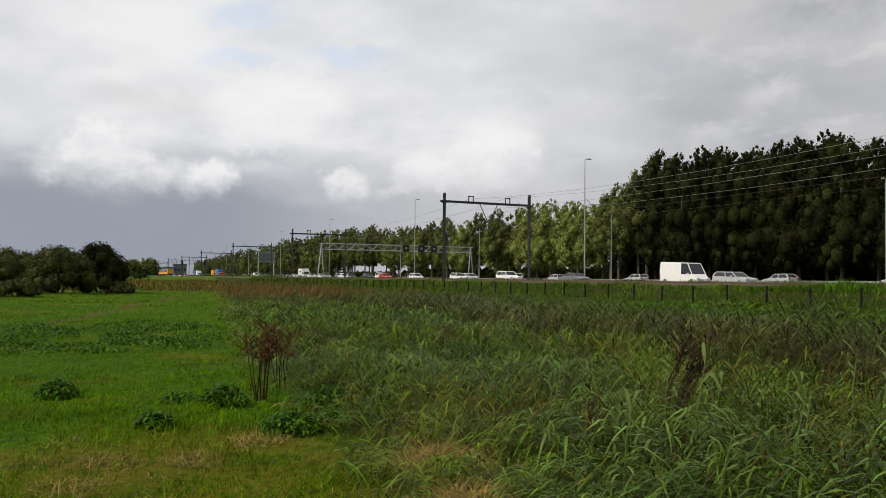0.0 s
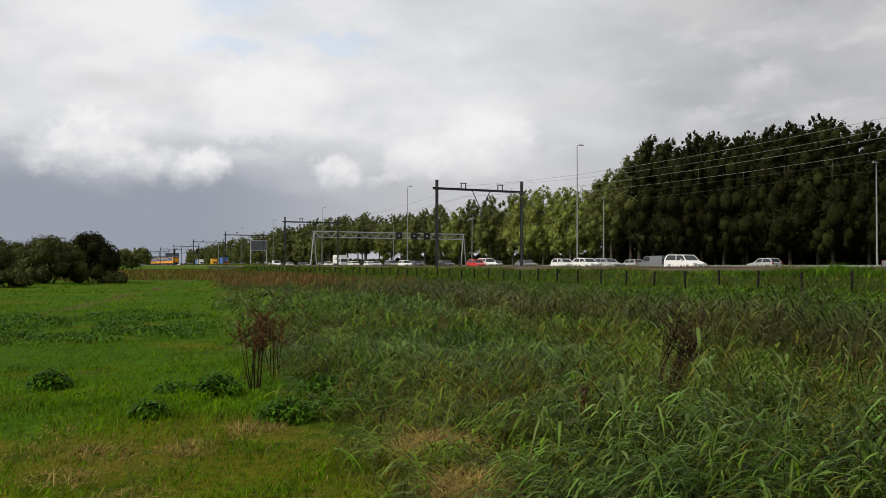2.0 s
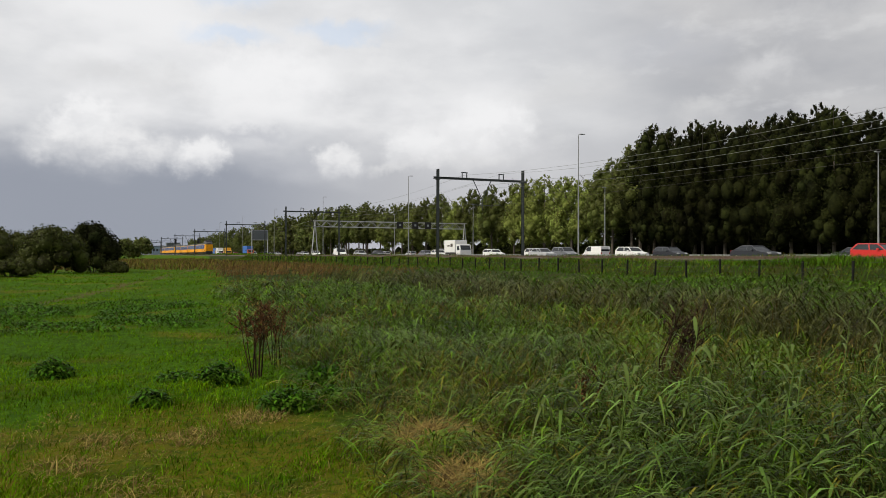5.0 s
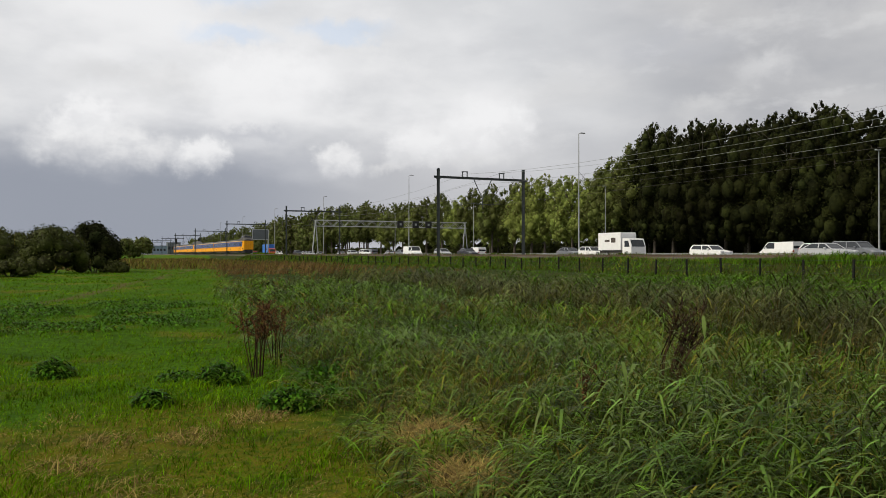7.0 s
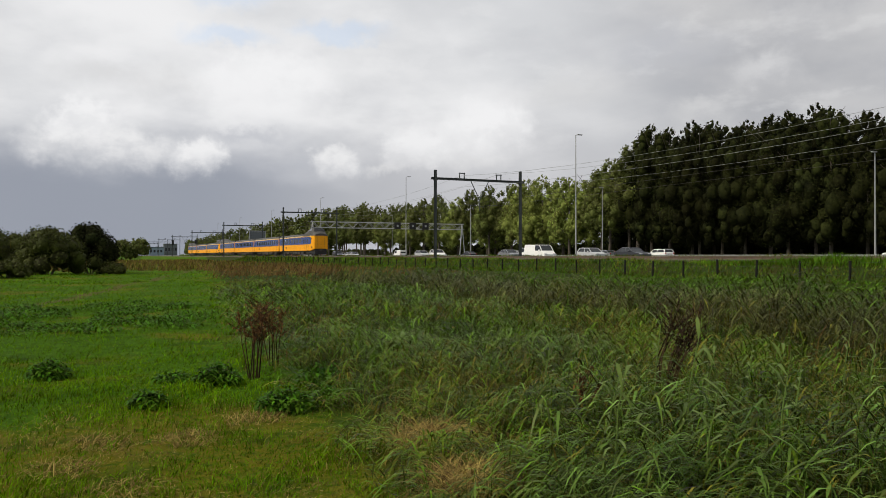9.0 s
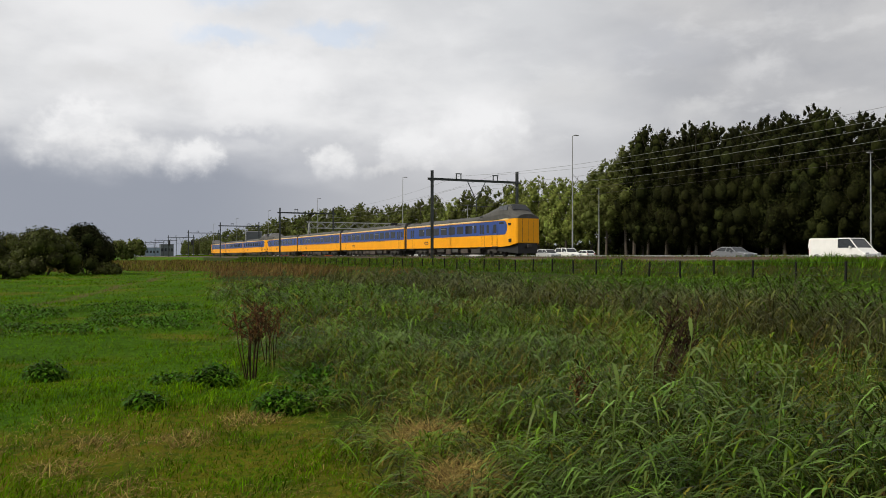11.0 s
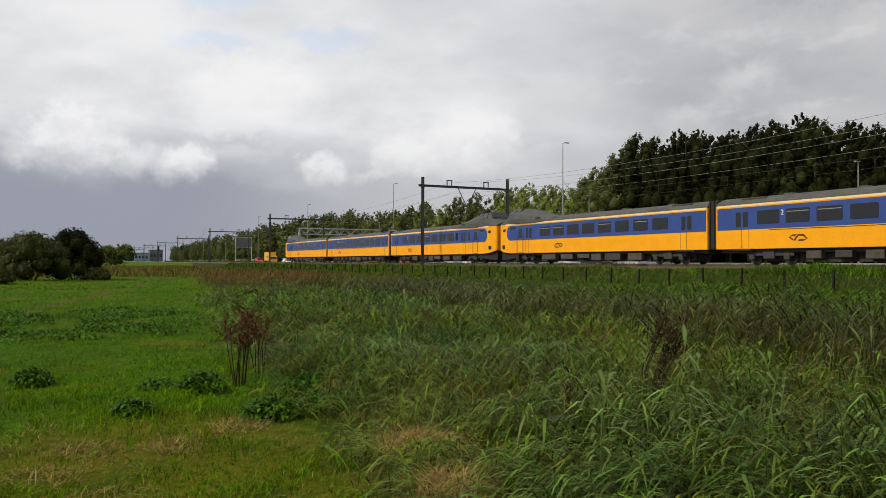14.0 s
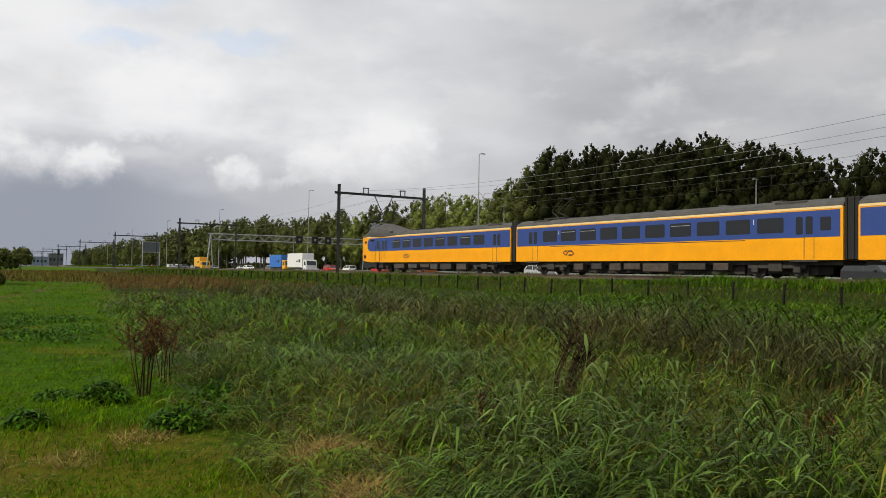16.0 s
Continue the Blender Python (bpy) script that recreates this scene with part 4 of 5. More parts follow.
# lane, place at the start, speed, kind, colour; the near carriageway runs toward low y
NEAR = [(60.5, 68.7, -24.3, "high_van", "white"), (60.5, 61.2, -26.0, "estate_car", "silver"), (57, 103.5, -20.0, "suv", "white"),
        (60.5, 90.5, -24.8, "saloon", "grey"), (57, 121.0, -19.9, "hatchback", "white"), (64, 131.0, -22.4, "estate_car", "silver"),
        (60.5, 149.3, -28.8, "hatchback", "white"), (57, 158.5, -23.4, "hatchback", "red"), (60.5, 170.7, -28.1, "suv", "white"),
        (64, 159.0, -25.6, "saloon", "grey"), (57, 170.2, -23.2, "saloon", "dark"), (57, 189.5, -23.4, "hatchback", "white"),
        (60.5, 258.2, -24.7, "hatchback", "white"), (64, 282.0, -26.6, "saloon", "grey"), (60.5, 235.2, -24.5, "estate_car", "white"),
        (57, 268.1, -21.8, "saloon", "dark"), (57, 285.9, -22.9, "hatchback", "silver"), (57, 307.0, -23.9, "van", "white"),
        (60.5, 319.1, -23.6, "saloon", "grey"), (60.5, 224.0, -24.9, "hatchback", "white"), (64, 217.0, -24.0, "suv", "grey"),
        (57, 206.0, -22.8, "saloon", "silver"), (60.5, 195.0, -25.0, "hatchback", "dark")]
FAR = [(78, -139.1, 29.9, "van", "white"), (78, 71.3, 24.2, "hatchback", "silver"), (78, 55.0, 22.0, "hatchback", "silver"), (78, 41.2, 26.1, "van", "grey"),
       (78, 23.3, 24.6, "hatchback", "silver"), (78, -3.3, 22.4, "van", "white"), (78, -169.8, 29.1, "estate_car", "white"), (81.5, -205.0, 35.0, "saloon", "grey"),
       (78, 99.6, 22.4, "hatchback", "silver"), (81.5, -150.0, 29.5, "saloon", "grey"), (78, -60.0, 24.0, "saloon", "dark"), (78, -95.0, 25.5, "hatchback", "silver"),
       (78, -202.0, 28.4, "hatchback", "white"), (78, -280.0, 28.0, "suv", "white"), (78, -302.0, 28.0, "estate_car", "grey")]
ROAD = []


def set_traffic():
    for lane, y0, v, kind, colour in NEAR + FAR:
        ROAD.append((make_car(kind, colour), lane, y0, v))
    rng = random.Random(11)
    palette = ["white", "silver", "grey", "dark", "white", "red", "silver"]
    forms = ["hatchback", "saloon", "estate_car", "suv", "hatchback", "van"]
    for lane in (60.5, 64):
        y = 345 + rng.uniform(0, 20)
        while y < 800:
            ROAD.append((make_car(rng.choice(forms), rng.choice(palette)), lane, y, -23.6))
            y += rng.uniform(22, 60)
    for lane in (78, 81.5):
        y = 125 + rng.uniform(0, 20)
        while y < 480:
            ROAD.append((make_car(rng.choice(forms), rng.choice(palette)), lane, y, 24.0))
            y += rng.uniform(28, 75)
    ROAD.append((make_lorry("white", "white", 6.6, 3.15, "white box lorry with a luton body on the motorway"), 60.5, 244.9, -23.7))
    ROAD.append((make_lorry("orange", "blue", 11.0, 3.9, "long blue lorry with an orange red cab"), 57, 408.0, -19.2))
    ROAD.append((make_lorry("amber", "amber", 8.0, 3.6, "yellow box lorry on the motorway"), 57, 427.5, -13.0))
    ROAD.append((make_lorry("amber", "blue", 9.0, 3.5, "blue box lorry with a yellow cab"), 57, 507.6, -22.0))
    ROAD.append((make_lorry("white", "white", 10.0, 3.7, "long white box lorry on the motorway"), 57, 496.5, -22.0))
    ROAD.append((make_car("hatchback", "red"), 57, 482.0, -22.0))


set_traffic()

# ---- vegetation ----
def leaf_material(name, a, b, rough=0.6, spec=0.08, transmit=0.15, island=0.7):
    return material(name, a, rough, var=0.2, scale=0.6, second=b, island=island, spec=spec, transmit=transmit)


M["turf"] = leaf_material("short meadow grass", (0.128, 0.225, 0.002), (0.055, 0.115, 0.002), spec=0.02, transmit=0.2)
M["tall"] = leaf_material("tall green grass", (0.118, 0.190, 0.009), (0.030, 0.062, 0.003), 0.55, 0.08, island=0.85)
M["olive"] = leaf_material("olive seeding grass", (0.150, 0.132, 0.018), (0.076, 0.070, 0.010))
M["sedge"] = leaf_material("grey brown ditch reed", (0.118, 0.122, 0.030), (0.024, 0.028, 0.007), 0.5, 0.12, island=0.85)
M["russet"] = leaf_material("russet seed heads", (0.180, 0.105, 0.036), (0.095, 0.056, 0.020))
M["straw"] = leaf_material("dead straw", (0.33, 0.235, 0.080), (0.18, 0.130, 0.042), 0.75, 0.05, 0.2)
M["reed"] = leaf_material("grey green reed leaves", (0.122, 0.180, 0.030), (0.026, 0.052, 0.007), 0.5, 0.12, island=0.85)
M["reed_plant"] = leaf_material("pale reed leaves", (0.150, 0.205, 0.048), (0.055, 0.088, 0.016), 0.5, 0.15)
M["fresh"] = leaf_material("fresh bank grass", (0.085, 0.160, 0.006), (0.034, 0.074, 0.003), 0.55, 0.06)
M["nettle"] = leaf_material("dark nettle leaves", (0.074, 0.160, 0.007), (0.018, 0.050, 0.003), 0.6, 0.06)
M["dock"] = leaf_material("brown dock stems", (0.070, 0.040, 0.020), (0.030, 0.018, 0.010), 0.8, 0.1, 0.1)
VEG = np.random.default_rng(21)
WIND = np.array([0.91, -0.41])
LATTICE = np.random.default_rng(4).random((128, 128))


def patchy(x, y, scale, seed):
    """Smooth irregular patches from 0 to 1; scale is patches to the metre, about."""
    u, v = np.asarray(x) * scale + seed * 17.3, np.asarray(y) * scale + seed * 9.1
    out = 0.0
    for k, amp in ((1.0, 0.68), (2.3, 0.32)):
        a, b = u * k, v * k
        i, j = np.floor(a).astype(int), np.floor(b).astype(int)
        p, q = a - i, b - j
        p, q = p * p * (3 - 2 * p), q * q * (3 - 2 * q)
        g = lambda m, n: LATTICE[(i + m) % 128, (j + n) % 128]
        out = out + amp * ((g(0, 0) * (1 - p) + g(1, 0) * p) * (1 - q) + (g(0, 1) * (1 - p) + g(1, 1) * p) * q)
    return out


def stalks(rng, x, y, h, r, per, length, width, sweep):
    """Leafy stems: thin bent stalks with pointed leaves that stream down the wind. Returns stem and leaf arrays."""
    n = len(x)
    lean = (0.10 + 0.30 * rng.random(n)) * sweep
    side = 0.10 * rng.normal(size=(n, 2))
    z0 = ground_z(x, y)
    k = np.repeat(np.arange(n), per)
    f = 0.22 + 0.78 * rng.random(len(k)) ** 0.8
    off = (WIND[None, :] * lean[:, None] + side)[k] * (h[k] * f * f)[:, None]
    p = np.stack([x[k] + off[:, 0], y[k] + off[:, 1], z0[k] + h[k] * f * (1 - 0.12 * lean[k])], -1)
    way = np.where(rng.random(len(k)) < 0.5 + 0.25 * sweep, 1.0, -1.0)
    d = np.stack([way * WIND[0] + 0.55 * rng.normal(size=len(k)), way * WIND[1] + 0.55 * rng.normal(size=len(k)), 0.0 + 0.75 * rng.random(len(k))], -1)
    d /= np.linalg.norm(d, axis=1)[:, None]
    l = length[k] * (0.6 + 0.7 * rng.random(len(k)))
    w = width[k] * (0.6 + 0.7 * rng.random(len(k)))
    lv = leaves(rng, p, d, l, w, 0.45 + 0.85 * rng.random(len(k)))
    sw = np.maximum(0.005, 0.0005 * r)
    ang = rng.random(n) * np.pi
    s = np.stack([np.cos(ang), np.sin(ang), np.zeros(n)], -1) * (sw * 0.5)[:, None]
    tip = (WIND[None, :] * lean[:, None] + side) * h[:, None]
    b0 = np.stack([x, y, z0 - 0.03], -1)
    b1 = np.stack([x + tip[:, 0] * 0.3, y + tip[:, 1] * 0.3, z0 + h * 0.55], -1)
    b2 = np.stack([x + tip[:, 0], y + tip[:, 1], z0 + h], -1)
    sv = np.stack([b0 - s, b0 + s, b1 - s * 0.8, b1 + s * 0.8, b2 - s * 0.3, b2 + s * 0.3], 1).reshape(-1, 3)
    sf = ((np.arange(n) * 6)[:, None, None] + np.array([[0, 1, 3, 2], [2, 3, 5, 4]])[None]).reshape(-1, 4)
    return (sv, sf), lv


def ditch(x, y):
    """The reed ridge along the ditch: steep on the near side, fading on the far side."""
    wob = 1.5 * (patchy(x, y, 0.30, 13) - 0.5) + 0.8 * (patchy(x, y, 0.9, 33) - 0.5)
    u = x - 9.8 - 0.09 * y - wob
    return smooth(-0.35, 0.35, u) * (1 - smooth(2.6, 4.8, u)), u


def blades(rng, x, y, h, w, bend, segs=3, wind=0.25, lift=0.0, heading=None):
    """Curved grass blades as strips of quads."""
    n = len(x)
    z = ground_z(x, y) - 0.02 + lift
    a = rng.random(n) * 2 * np.pi if heading is None else heading + 0.7 * rng.normal(size=n)
    d = np.stack([np.cos(a), np.sin(a)], -1) * (1 - wind) + WIND * wind
    d /= np.linalg.norm(d, axis=1)[:, None] + 1e-6
    f = rng.random(n) * np.pi
    side = np.stack([np.cos(f), np.sin(f), np.zeros(n)], -1)
    b = bend * (0.5 + rng.random(n))
    rows = []
    for i in range(segs + 1):
        t = i / segs
        p = np.stack([x + d[:, 0] * h * b * t * t, y + d[:, 1] * h * b * t * t, z + h * (t - 0.35 * b * t * t * t)], -1)
        ww = (w * (1.0 - 0.92 * t ** 1.6))[:, None] * side * 0.5
        rows += [p - ww, p + ww]
    v = np.stack(rows, 1).reshape(-1, 3)
    k = 2 * (segs + 1)
    base = (np.arange(n) * k)[:, None, None]
    q = np.array([[2 * i, 2 * i + 1, 2 * i + 3, 2 * i + 2] for i in range(segs)])[None]
    return v, (base + q).reshape(-1, 4)


def leaves(rng, p, d, l, w, droop):
    """Pointed leaves, folded along the middle: from p along d, drooping."""
    n = len(p)
    s = np.cross(d, np.array([0, 0, 1.0]))
    s /= np.linalg.norm(s, axis=1)[:, None] + 1e-6
    up = np.array([0, 0, 1.0])
    rows = []
    for t, k in ((0.0, 0.25), (0.35, 1.0), (0.7, 0.8), (1.0, 0.06)):
        c = p + d * (l * t)[:, None] - up * (droop * l * t * t)[:, None]
        hw = s * (w * k * 0.5)[:, None]
        rows += [c - hw, c + hw]
    v = np.stack(rows, 1).reshape(-1, 3)
    q = np.array([[0, 1, 3, 2], [2, 3, 5, 4], [4, 5, 7, 6]])[None]
    return v, ((np.arange(n) * 8)[:, None, None] + q).reshape(-1, 4)


def spread(rng, n, r0, r1, a0=-9.0, a1=64.0):
    r = r0 * (r1 / r0) ** rng.random(n)
    a = np.radians(rng.uniform(a0, a1, n))
    return r * np.sin(a), r * np.cos(a), r


def stuff(name, pieces, mat, label, category):
    v, f, k = [], [], 0
    for a, b in pieces:
        v.append(a)
        f.append(b + k)
        k += len(a)
    return tagged(np_mesh(name, np.concatenate(v), np.concatenate(f), mat), label, category, kind="stuff")


def open_ground(x, y):
    """True where no straw heap lies."""
    ok = np.ones(len(x), bool)
    for cx, cy, rad, n in STRAW[:2]:
        ok &= np.hypot(x - cx, y - cy) > rad * (0.8 + 0.35 * np.sin(5 * np.arctan2(y - cy, x - cx)))
    return ok


def grow():
    rng = VEG
    out = {k: [] for k in ("turf", "tall", "olive", "sedge", "russet", "straw", "reed", "fresh")}

    def add(kind, x, y, r, h, w, bend, segs, wind=0.25, heading=None):
        if len(x):
            out[kind].append(blades(rng, x, y, h, w, bend, segs, wind, 0.0, heading))

    # short turf of the meadow
    for n, r0, r1, segs in ((56000, 3.2, 14, 2), (44000, 14, 80, 1)):
        x, y, r = spread(rng, n, r0, r1, -9, 34)
        e = x - meadow_edge(y)
        m = e < 0.3 + 0.5 * (patchy(x, y, 1.1, 3) - 0.5)
        x, y, r = x[m], y[m], r[m]
        dry = rng.random(len(x)) < 0.05 + (0.6 * smooth(0.42, 0.7, patchy(x, y, 1.3, 5)) + 0.16) * smooth(9.5, 7.0, r)
        h = (0.05 + 0.13 * patchy(x, y, 2.1, 9) ** 2) * (0.6 + 0.8 * rng.random(len(x))) * (1 + 0.006 * r)
        w = np.maximum(0.0085, 0.0011 * r)
        add("turf", x[~dry], y[~dry], r[~dry], h[~dry], w[~dry], 0.7, segs)
        add("straw", x[dry], y[dry], r[dry], h[dry] * 0.6, w[dry] * 0.8, 1.3, segs)
    # tall mixed growth between the meadow and the fence: a floor of blades in tufts that share height, lean and colour
    for n, per, r0, r1, segs in ((3000, 8, 2.6, 12, 3), (4200, 7, 12, 34, 2), (7500, 6, 34, 105, 1)):
        cx, cy, cr = spread(rng, n, r0, r1)
        e = cx - meadow_edge(cy)
        m = (e > 0.35 * rng.normal(size=n)) & (cx < 31.2) & (cr > 2.6) & open_ground(cx, cy)
        cx, cy, cr, e = cx[m], cy[m], cr[m], e[m]
        n = len(cx)
        band, u = ditch(cx, cy)
        bank = smooth(4.0, 6.0, u)
        p1, p2 = patchy(cx, cy, 0.35, 1), patchy(cx, cy, 0.16, 7)
        grown = smooth(0.0, 1.6, e)
        far = smooth(45, 70, cy) * smooth(29.5, 26.0, cx)
        h = (0.12 + 0.20 * grown * (0.2 + 1.1 * p1)) * (1 - 0.2 * bank) + 0.45 * band + 0.26 * far
        h = h * (0.35 + 0.6 * rng.random(n) + 0.6 * patchy(cx, cy, 1.3, 31)) * np.where(cr < 4.5, 0.7, 1.0)
        kind = np.full(n, 0)
        kind = np.where(rng.random(n) < 0.06 + 0.45 * smooth(0.47, 0.64, p2) * (1 - bank), 1, kind)
        kind = np.where(rng.random(n) < 0.04, 2, kind)
        kind = np.where(rng.random(n) < bank, 3, kind)
        kind = np.where(rng.random(n) < 0.04 * band + 0.7 * far + 0.20 * smooth(0.45, 0.62, p2) * (1 - bank), 4, kind)
        kind = np.where((rng.random(n) < 0.8 * band) & (far < 0.4), 5, kind)
        head = math.atan2(WIND[1], WIND[0]) + 1.2 * rng.normal(size=n)
        k = np.repeat(np.arange(n), per)
        sg = 0.045 + 0.006 * cr[k]
        x, y = cx[k] + sg * rng.normal(size=len(k)), cy[k] + sg * rng.normal(size=len(k))
        hh = h[k] * (0.55 + 0.65 * rng.random(len(k)))
        w = np.maximum(0.0075, 0.0011 * cr[k]) * (0.6 + 0.7 * rng.random(len(k)))
        for i, (name, f, bend) in enumerate((("tall", 0.85, 1.4), ("olive", 0.95, 1.1), ("straw", 0.9, 1.5), ("fresh", 1.0, 0.8), ("russet", 1.1, 0.4), ("sedge", 1.15, 0.8))):
            q = kind[k] == i
            add(name, x[q], y[q], cr[k][q], hh[q] * f, w[q] * (0.8 if name == "russet" else 1.0), bend, segs, 0.3, head[k][q])
    # leafy stems in tussocks over dark gaps, streaming down the wind
    for n, per, r0, r1 in ((6800, 7, 2.8, 12), (12000, 5, 12, 42)):
        x, y, r = spread(rng, n, r0, r1)
        e = x - meadow_edge(y)
        band, u = ditch(x, y)
        bank = smooth(4.0, 6.0, u)
        tuft = patchy(x, y, 1.3, 31)
        m = (e > 0.3 * rng.random(n)) & (x < 30.5) & open_ground(x, y) & (tuft + 0.16 * rng.random(n) > 0.49 - 0.33 * band)
        x, y, r, e, band, bank, tuft = (v[m] for v in (x, y, r, e, band, bank, tuft))
        n = len(x)
        p1, p2 = patchy(x, y, 0.35, 1), patchy(x, y, 0.16, 7)
        h = (0.18 + 0.46 * p1 * smooth(0.0, 1.5, e)) * (1 - 0.35 * bank) + 0.62 * band
        h = h * (0.40 + 0.85 * tuft) * (0.75 + 0.5 * rng.random(n)) * np.where(r < 4.5, 0.75, 1.0)
        length = (0.13 + 0.12 * patchy(x, y, 0.5, 41)) * (1 + 0.030 * r)
        width = np.maximum(0.013, 0.0018 * r)
        g = rng.random(n)
        reedy = smooth(0.50, 0.62, patchy(x, y, 0.28, 51))
        kinds = np.where(g < 0.92 * band, 3, np.where(rng.random(n) < bank, 2, np.where(rng.random(n) < 0.7 * reedy + 0.1, 1, np.where(rng.random(n) < 0.32 * smooth(0.47, 0.64, p2), 4, 0))))
        for i, name in enumerate(("tall", "reed", "fresh", "sedge", "olive")):
            q = kinds == i
            if q.any():
                out[name].extend(stalks(rng, x[q], y[q], h[q], r[q], per, length[q] * (1.25 if name in ("reed", "sedge") else 1.0), width[q], 1.2 if name == "sedge" else 0.5))
    # the bank below the track and the verge before the motorway
    n = 30000
    y = -5 + 190 * rng.random(n) ** 1.5
    x = 30.5 + 4.6 * rng.random(n)
    r = np.hypot(x, y)
    h = (0.22 + 0.40 * patchy(x, y, 0.9, 2) * patchy(x, y, 2.3, 6) * 1.6) * (0.5 + 0.7 * rng.random(n)) * (1 - 0.5 * smooth(33.5, 35, x))
    which = rng.random(n) + 0.5 * (patchy(x, y, 0.7, 19) - 0.5)
    for name, q in (("fresh", which < 0.5), ("tall", (which >= 0.5) & (which < 0.8)), ("olive", which >= 0.8)):
        add(name, x[q], y[q], r[q], h[q], 0.0011 * r[q], 0.6, 1)
    n = 7000
    y = 2 + 34 * rng.random(n)
    x = 33.3 + 1.5 * rng.random(n)
    r = np.hypot(x, y)
    add("fresh", x, y, r, (0.25 + 0.75 * patchy(x, y, 0.9, 4) * smooth(36, 22, y) ) * (0.5 + 0.6 * rng.random(n)), 0.0011 * r, 0.5, 2)
    n = 9000
    y = 2 + 190 * rng.random(n) ** 1.3
    x = 34.2 + 0.9 * rng.random(n)
    r = np.hypot(x, y)
    lowly = (0.18 + 0.22 * patchy(x, y, 0.4, 14)) * (0.6 + 0.5 * rng.random(n))
    add("fresh", x[::2], y[::2], r[::2], lowly[::2], 0.0011 * r[::2], 0.5, 1)
    add("olive", x[1::2], y[1::2], r[1::2], lowly[1::2], 0.0011 * r[1::2], 0.5, 1)
    n = 26000
    y = 15 + 230 * rng.random(n) ** 1.3
    x = 45.2 + 1.6 * rng.random(n)
    r = np.hypot(x, y)
    add("olive", x[::2], y[::2], r[::2], 0.40 + 0.35 * rng.random(len(x[::2])), 0.0016 * r[::2], 0.4, 1)
    add("fresh", x[1::2], y[1::2], r[1::2], 0.40 + 0.35 * rng.random(len(x[1::2])), 0.0016 * r[1::2], 0.4, 1)
    # bright rank grass on the far verge between track and motorway
    n = 6000
    y = 225 + 230 * rng.random(n)
    x = 46.5 + 3.2 * rng.random(n)
    r = np.hypot(x, y)
    add("turf", x, y, r, 0.75 + 0.8 * rng.random(n), 0.0014 * r, 0.3, 1)
    # rough grass beyond the meadow
    n = 12000
    y = 84 + 160 * rng.random(n) ** 1.4
    x = -25 + 52 * rng.random(n)
    r = np.hypot(x, y)
    add("olive", x[::2], y[::2], r[::2], 0.35 + 0.4 * rng.random(n // 2), 0.0014 * r[::2], 0.4, 1)
    add("russet", x[1::2], y[1::2], r[1::2], 0.35 + 0.35 * rng.random(n // 2), 0.0013 * r[1::2], 0.4, 1)
    # heaps of flattened straw
    for cx, cy, rad, n in STRAW:
        a, q = rng.random(n) * 6.283, rad * np.sqrt(rng.random(n))
        x, y = cx + q * np.cos(a), cy + q * np.sin(a)
        out["straw"].append(blades(rng, x, y, (0.16 + 0.26 * (1 - (q / rad) ** 2) * rng.random(n)) * (0.45 if n < 500 else 1.0), np.full(n, 0.008), 1.5, 3, 0.3))
    # broad reed leaves low in the foreground
    n = 800
    x, y, r = spread(rng, n, 3.0, 9, 26, 64)
    m = (x - meadow_edge(y) > 1.3) & (patchy(x, y, 0.45, 17) > 0.45) & open_ground(x, y)
    x, y, r = x[m], y[m], r[m]
    h = (0.30 + 0.38 * rng.random(len(x))) * np.where(r < 4.5, 0.8, 1.0)
    out["reed"].extend(stalks(rng, x, y, h, r, 7, np.full(len(x), 0.25), np.full(len(x), 0.022), 0.5))
    names = {"turf": ("meadow_grass", "short green meadow grass", "grass"), "tall": ("tall_grass", "tall tangled green grass bent by the wind", "grass"),
             "olive": ("seeding_grass", "olive grass gone to seed", "grass"), "sedge": ("sedge", "dark brownish sedge along the ditch", "sedge"),
             "russet": ("russet_grass", "russet brown seeding grass and sorrel", "grass"), "straw": ("dry_grass", "dead straw coloured grass", "grass"),
             "reed": ("reed_bed", "broad grey green reed leaves bent by wind", "reeds"), "fresh": ("bank_grass", "fresh green grass on the railway bank", "grass")}
    for k, pieces in out.items():
        stuff(names[k][0], pieces, M[k], names[k][1], names[k][2])


STRAW = [(2.55, 5.85, 0.36, 1500), (2.30, 4.68, 0.30, 1000), (0.75, 6.9, 0.28, 260), (-0.2, 6.3, 0.3, 260), (0.1, 7.0, 0.3, 200), (1.45, 7.5, 0.3, 240), (0.2, 5.6, 0.35, 260)]
grow()


def make_nettle(rng, width, height, n, big=1.0, name="nettle_clump", label="dark green clump of nettles in the meadow"):
    t = thing(name, label, "weeds", group="nettle clumps")
    a, r = rng.random(n) * 6.283, width / 2 * np.sqrt(rng.random(n))
    hgt = height * (1 - 0.6 * (r / (width / 2)) ** 2) * (0.6 + 0.5 * rng.random(n))
    z = hgt * (0.35 + 0.65 * rng.random(n))
    b = rng.random(n) * 6.283
    d = np.stack([np.cos(b), np.sin(b), 0.35 * rng.normal(size=n) + 0.15], -1)
    v, f = leaves(rng, np.stack([r * np.cos(a), r * np.sin(a), z], -1), d, big * (0.045 + 0.05 * rng.random(n)), big * (0.018 + 0.02 * rng.random(n)), 0.4 + 0.5 * rng.random(n))
    np_mesh("foliage", v, f, M["nettle"], t)
    return t


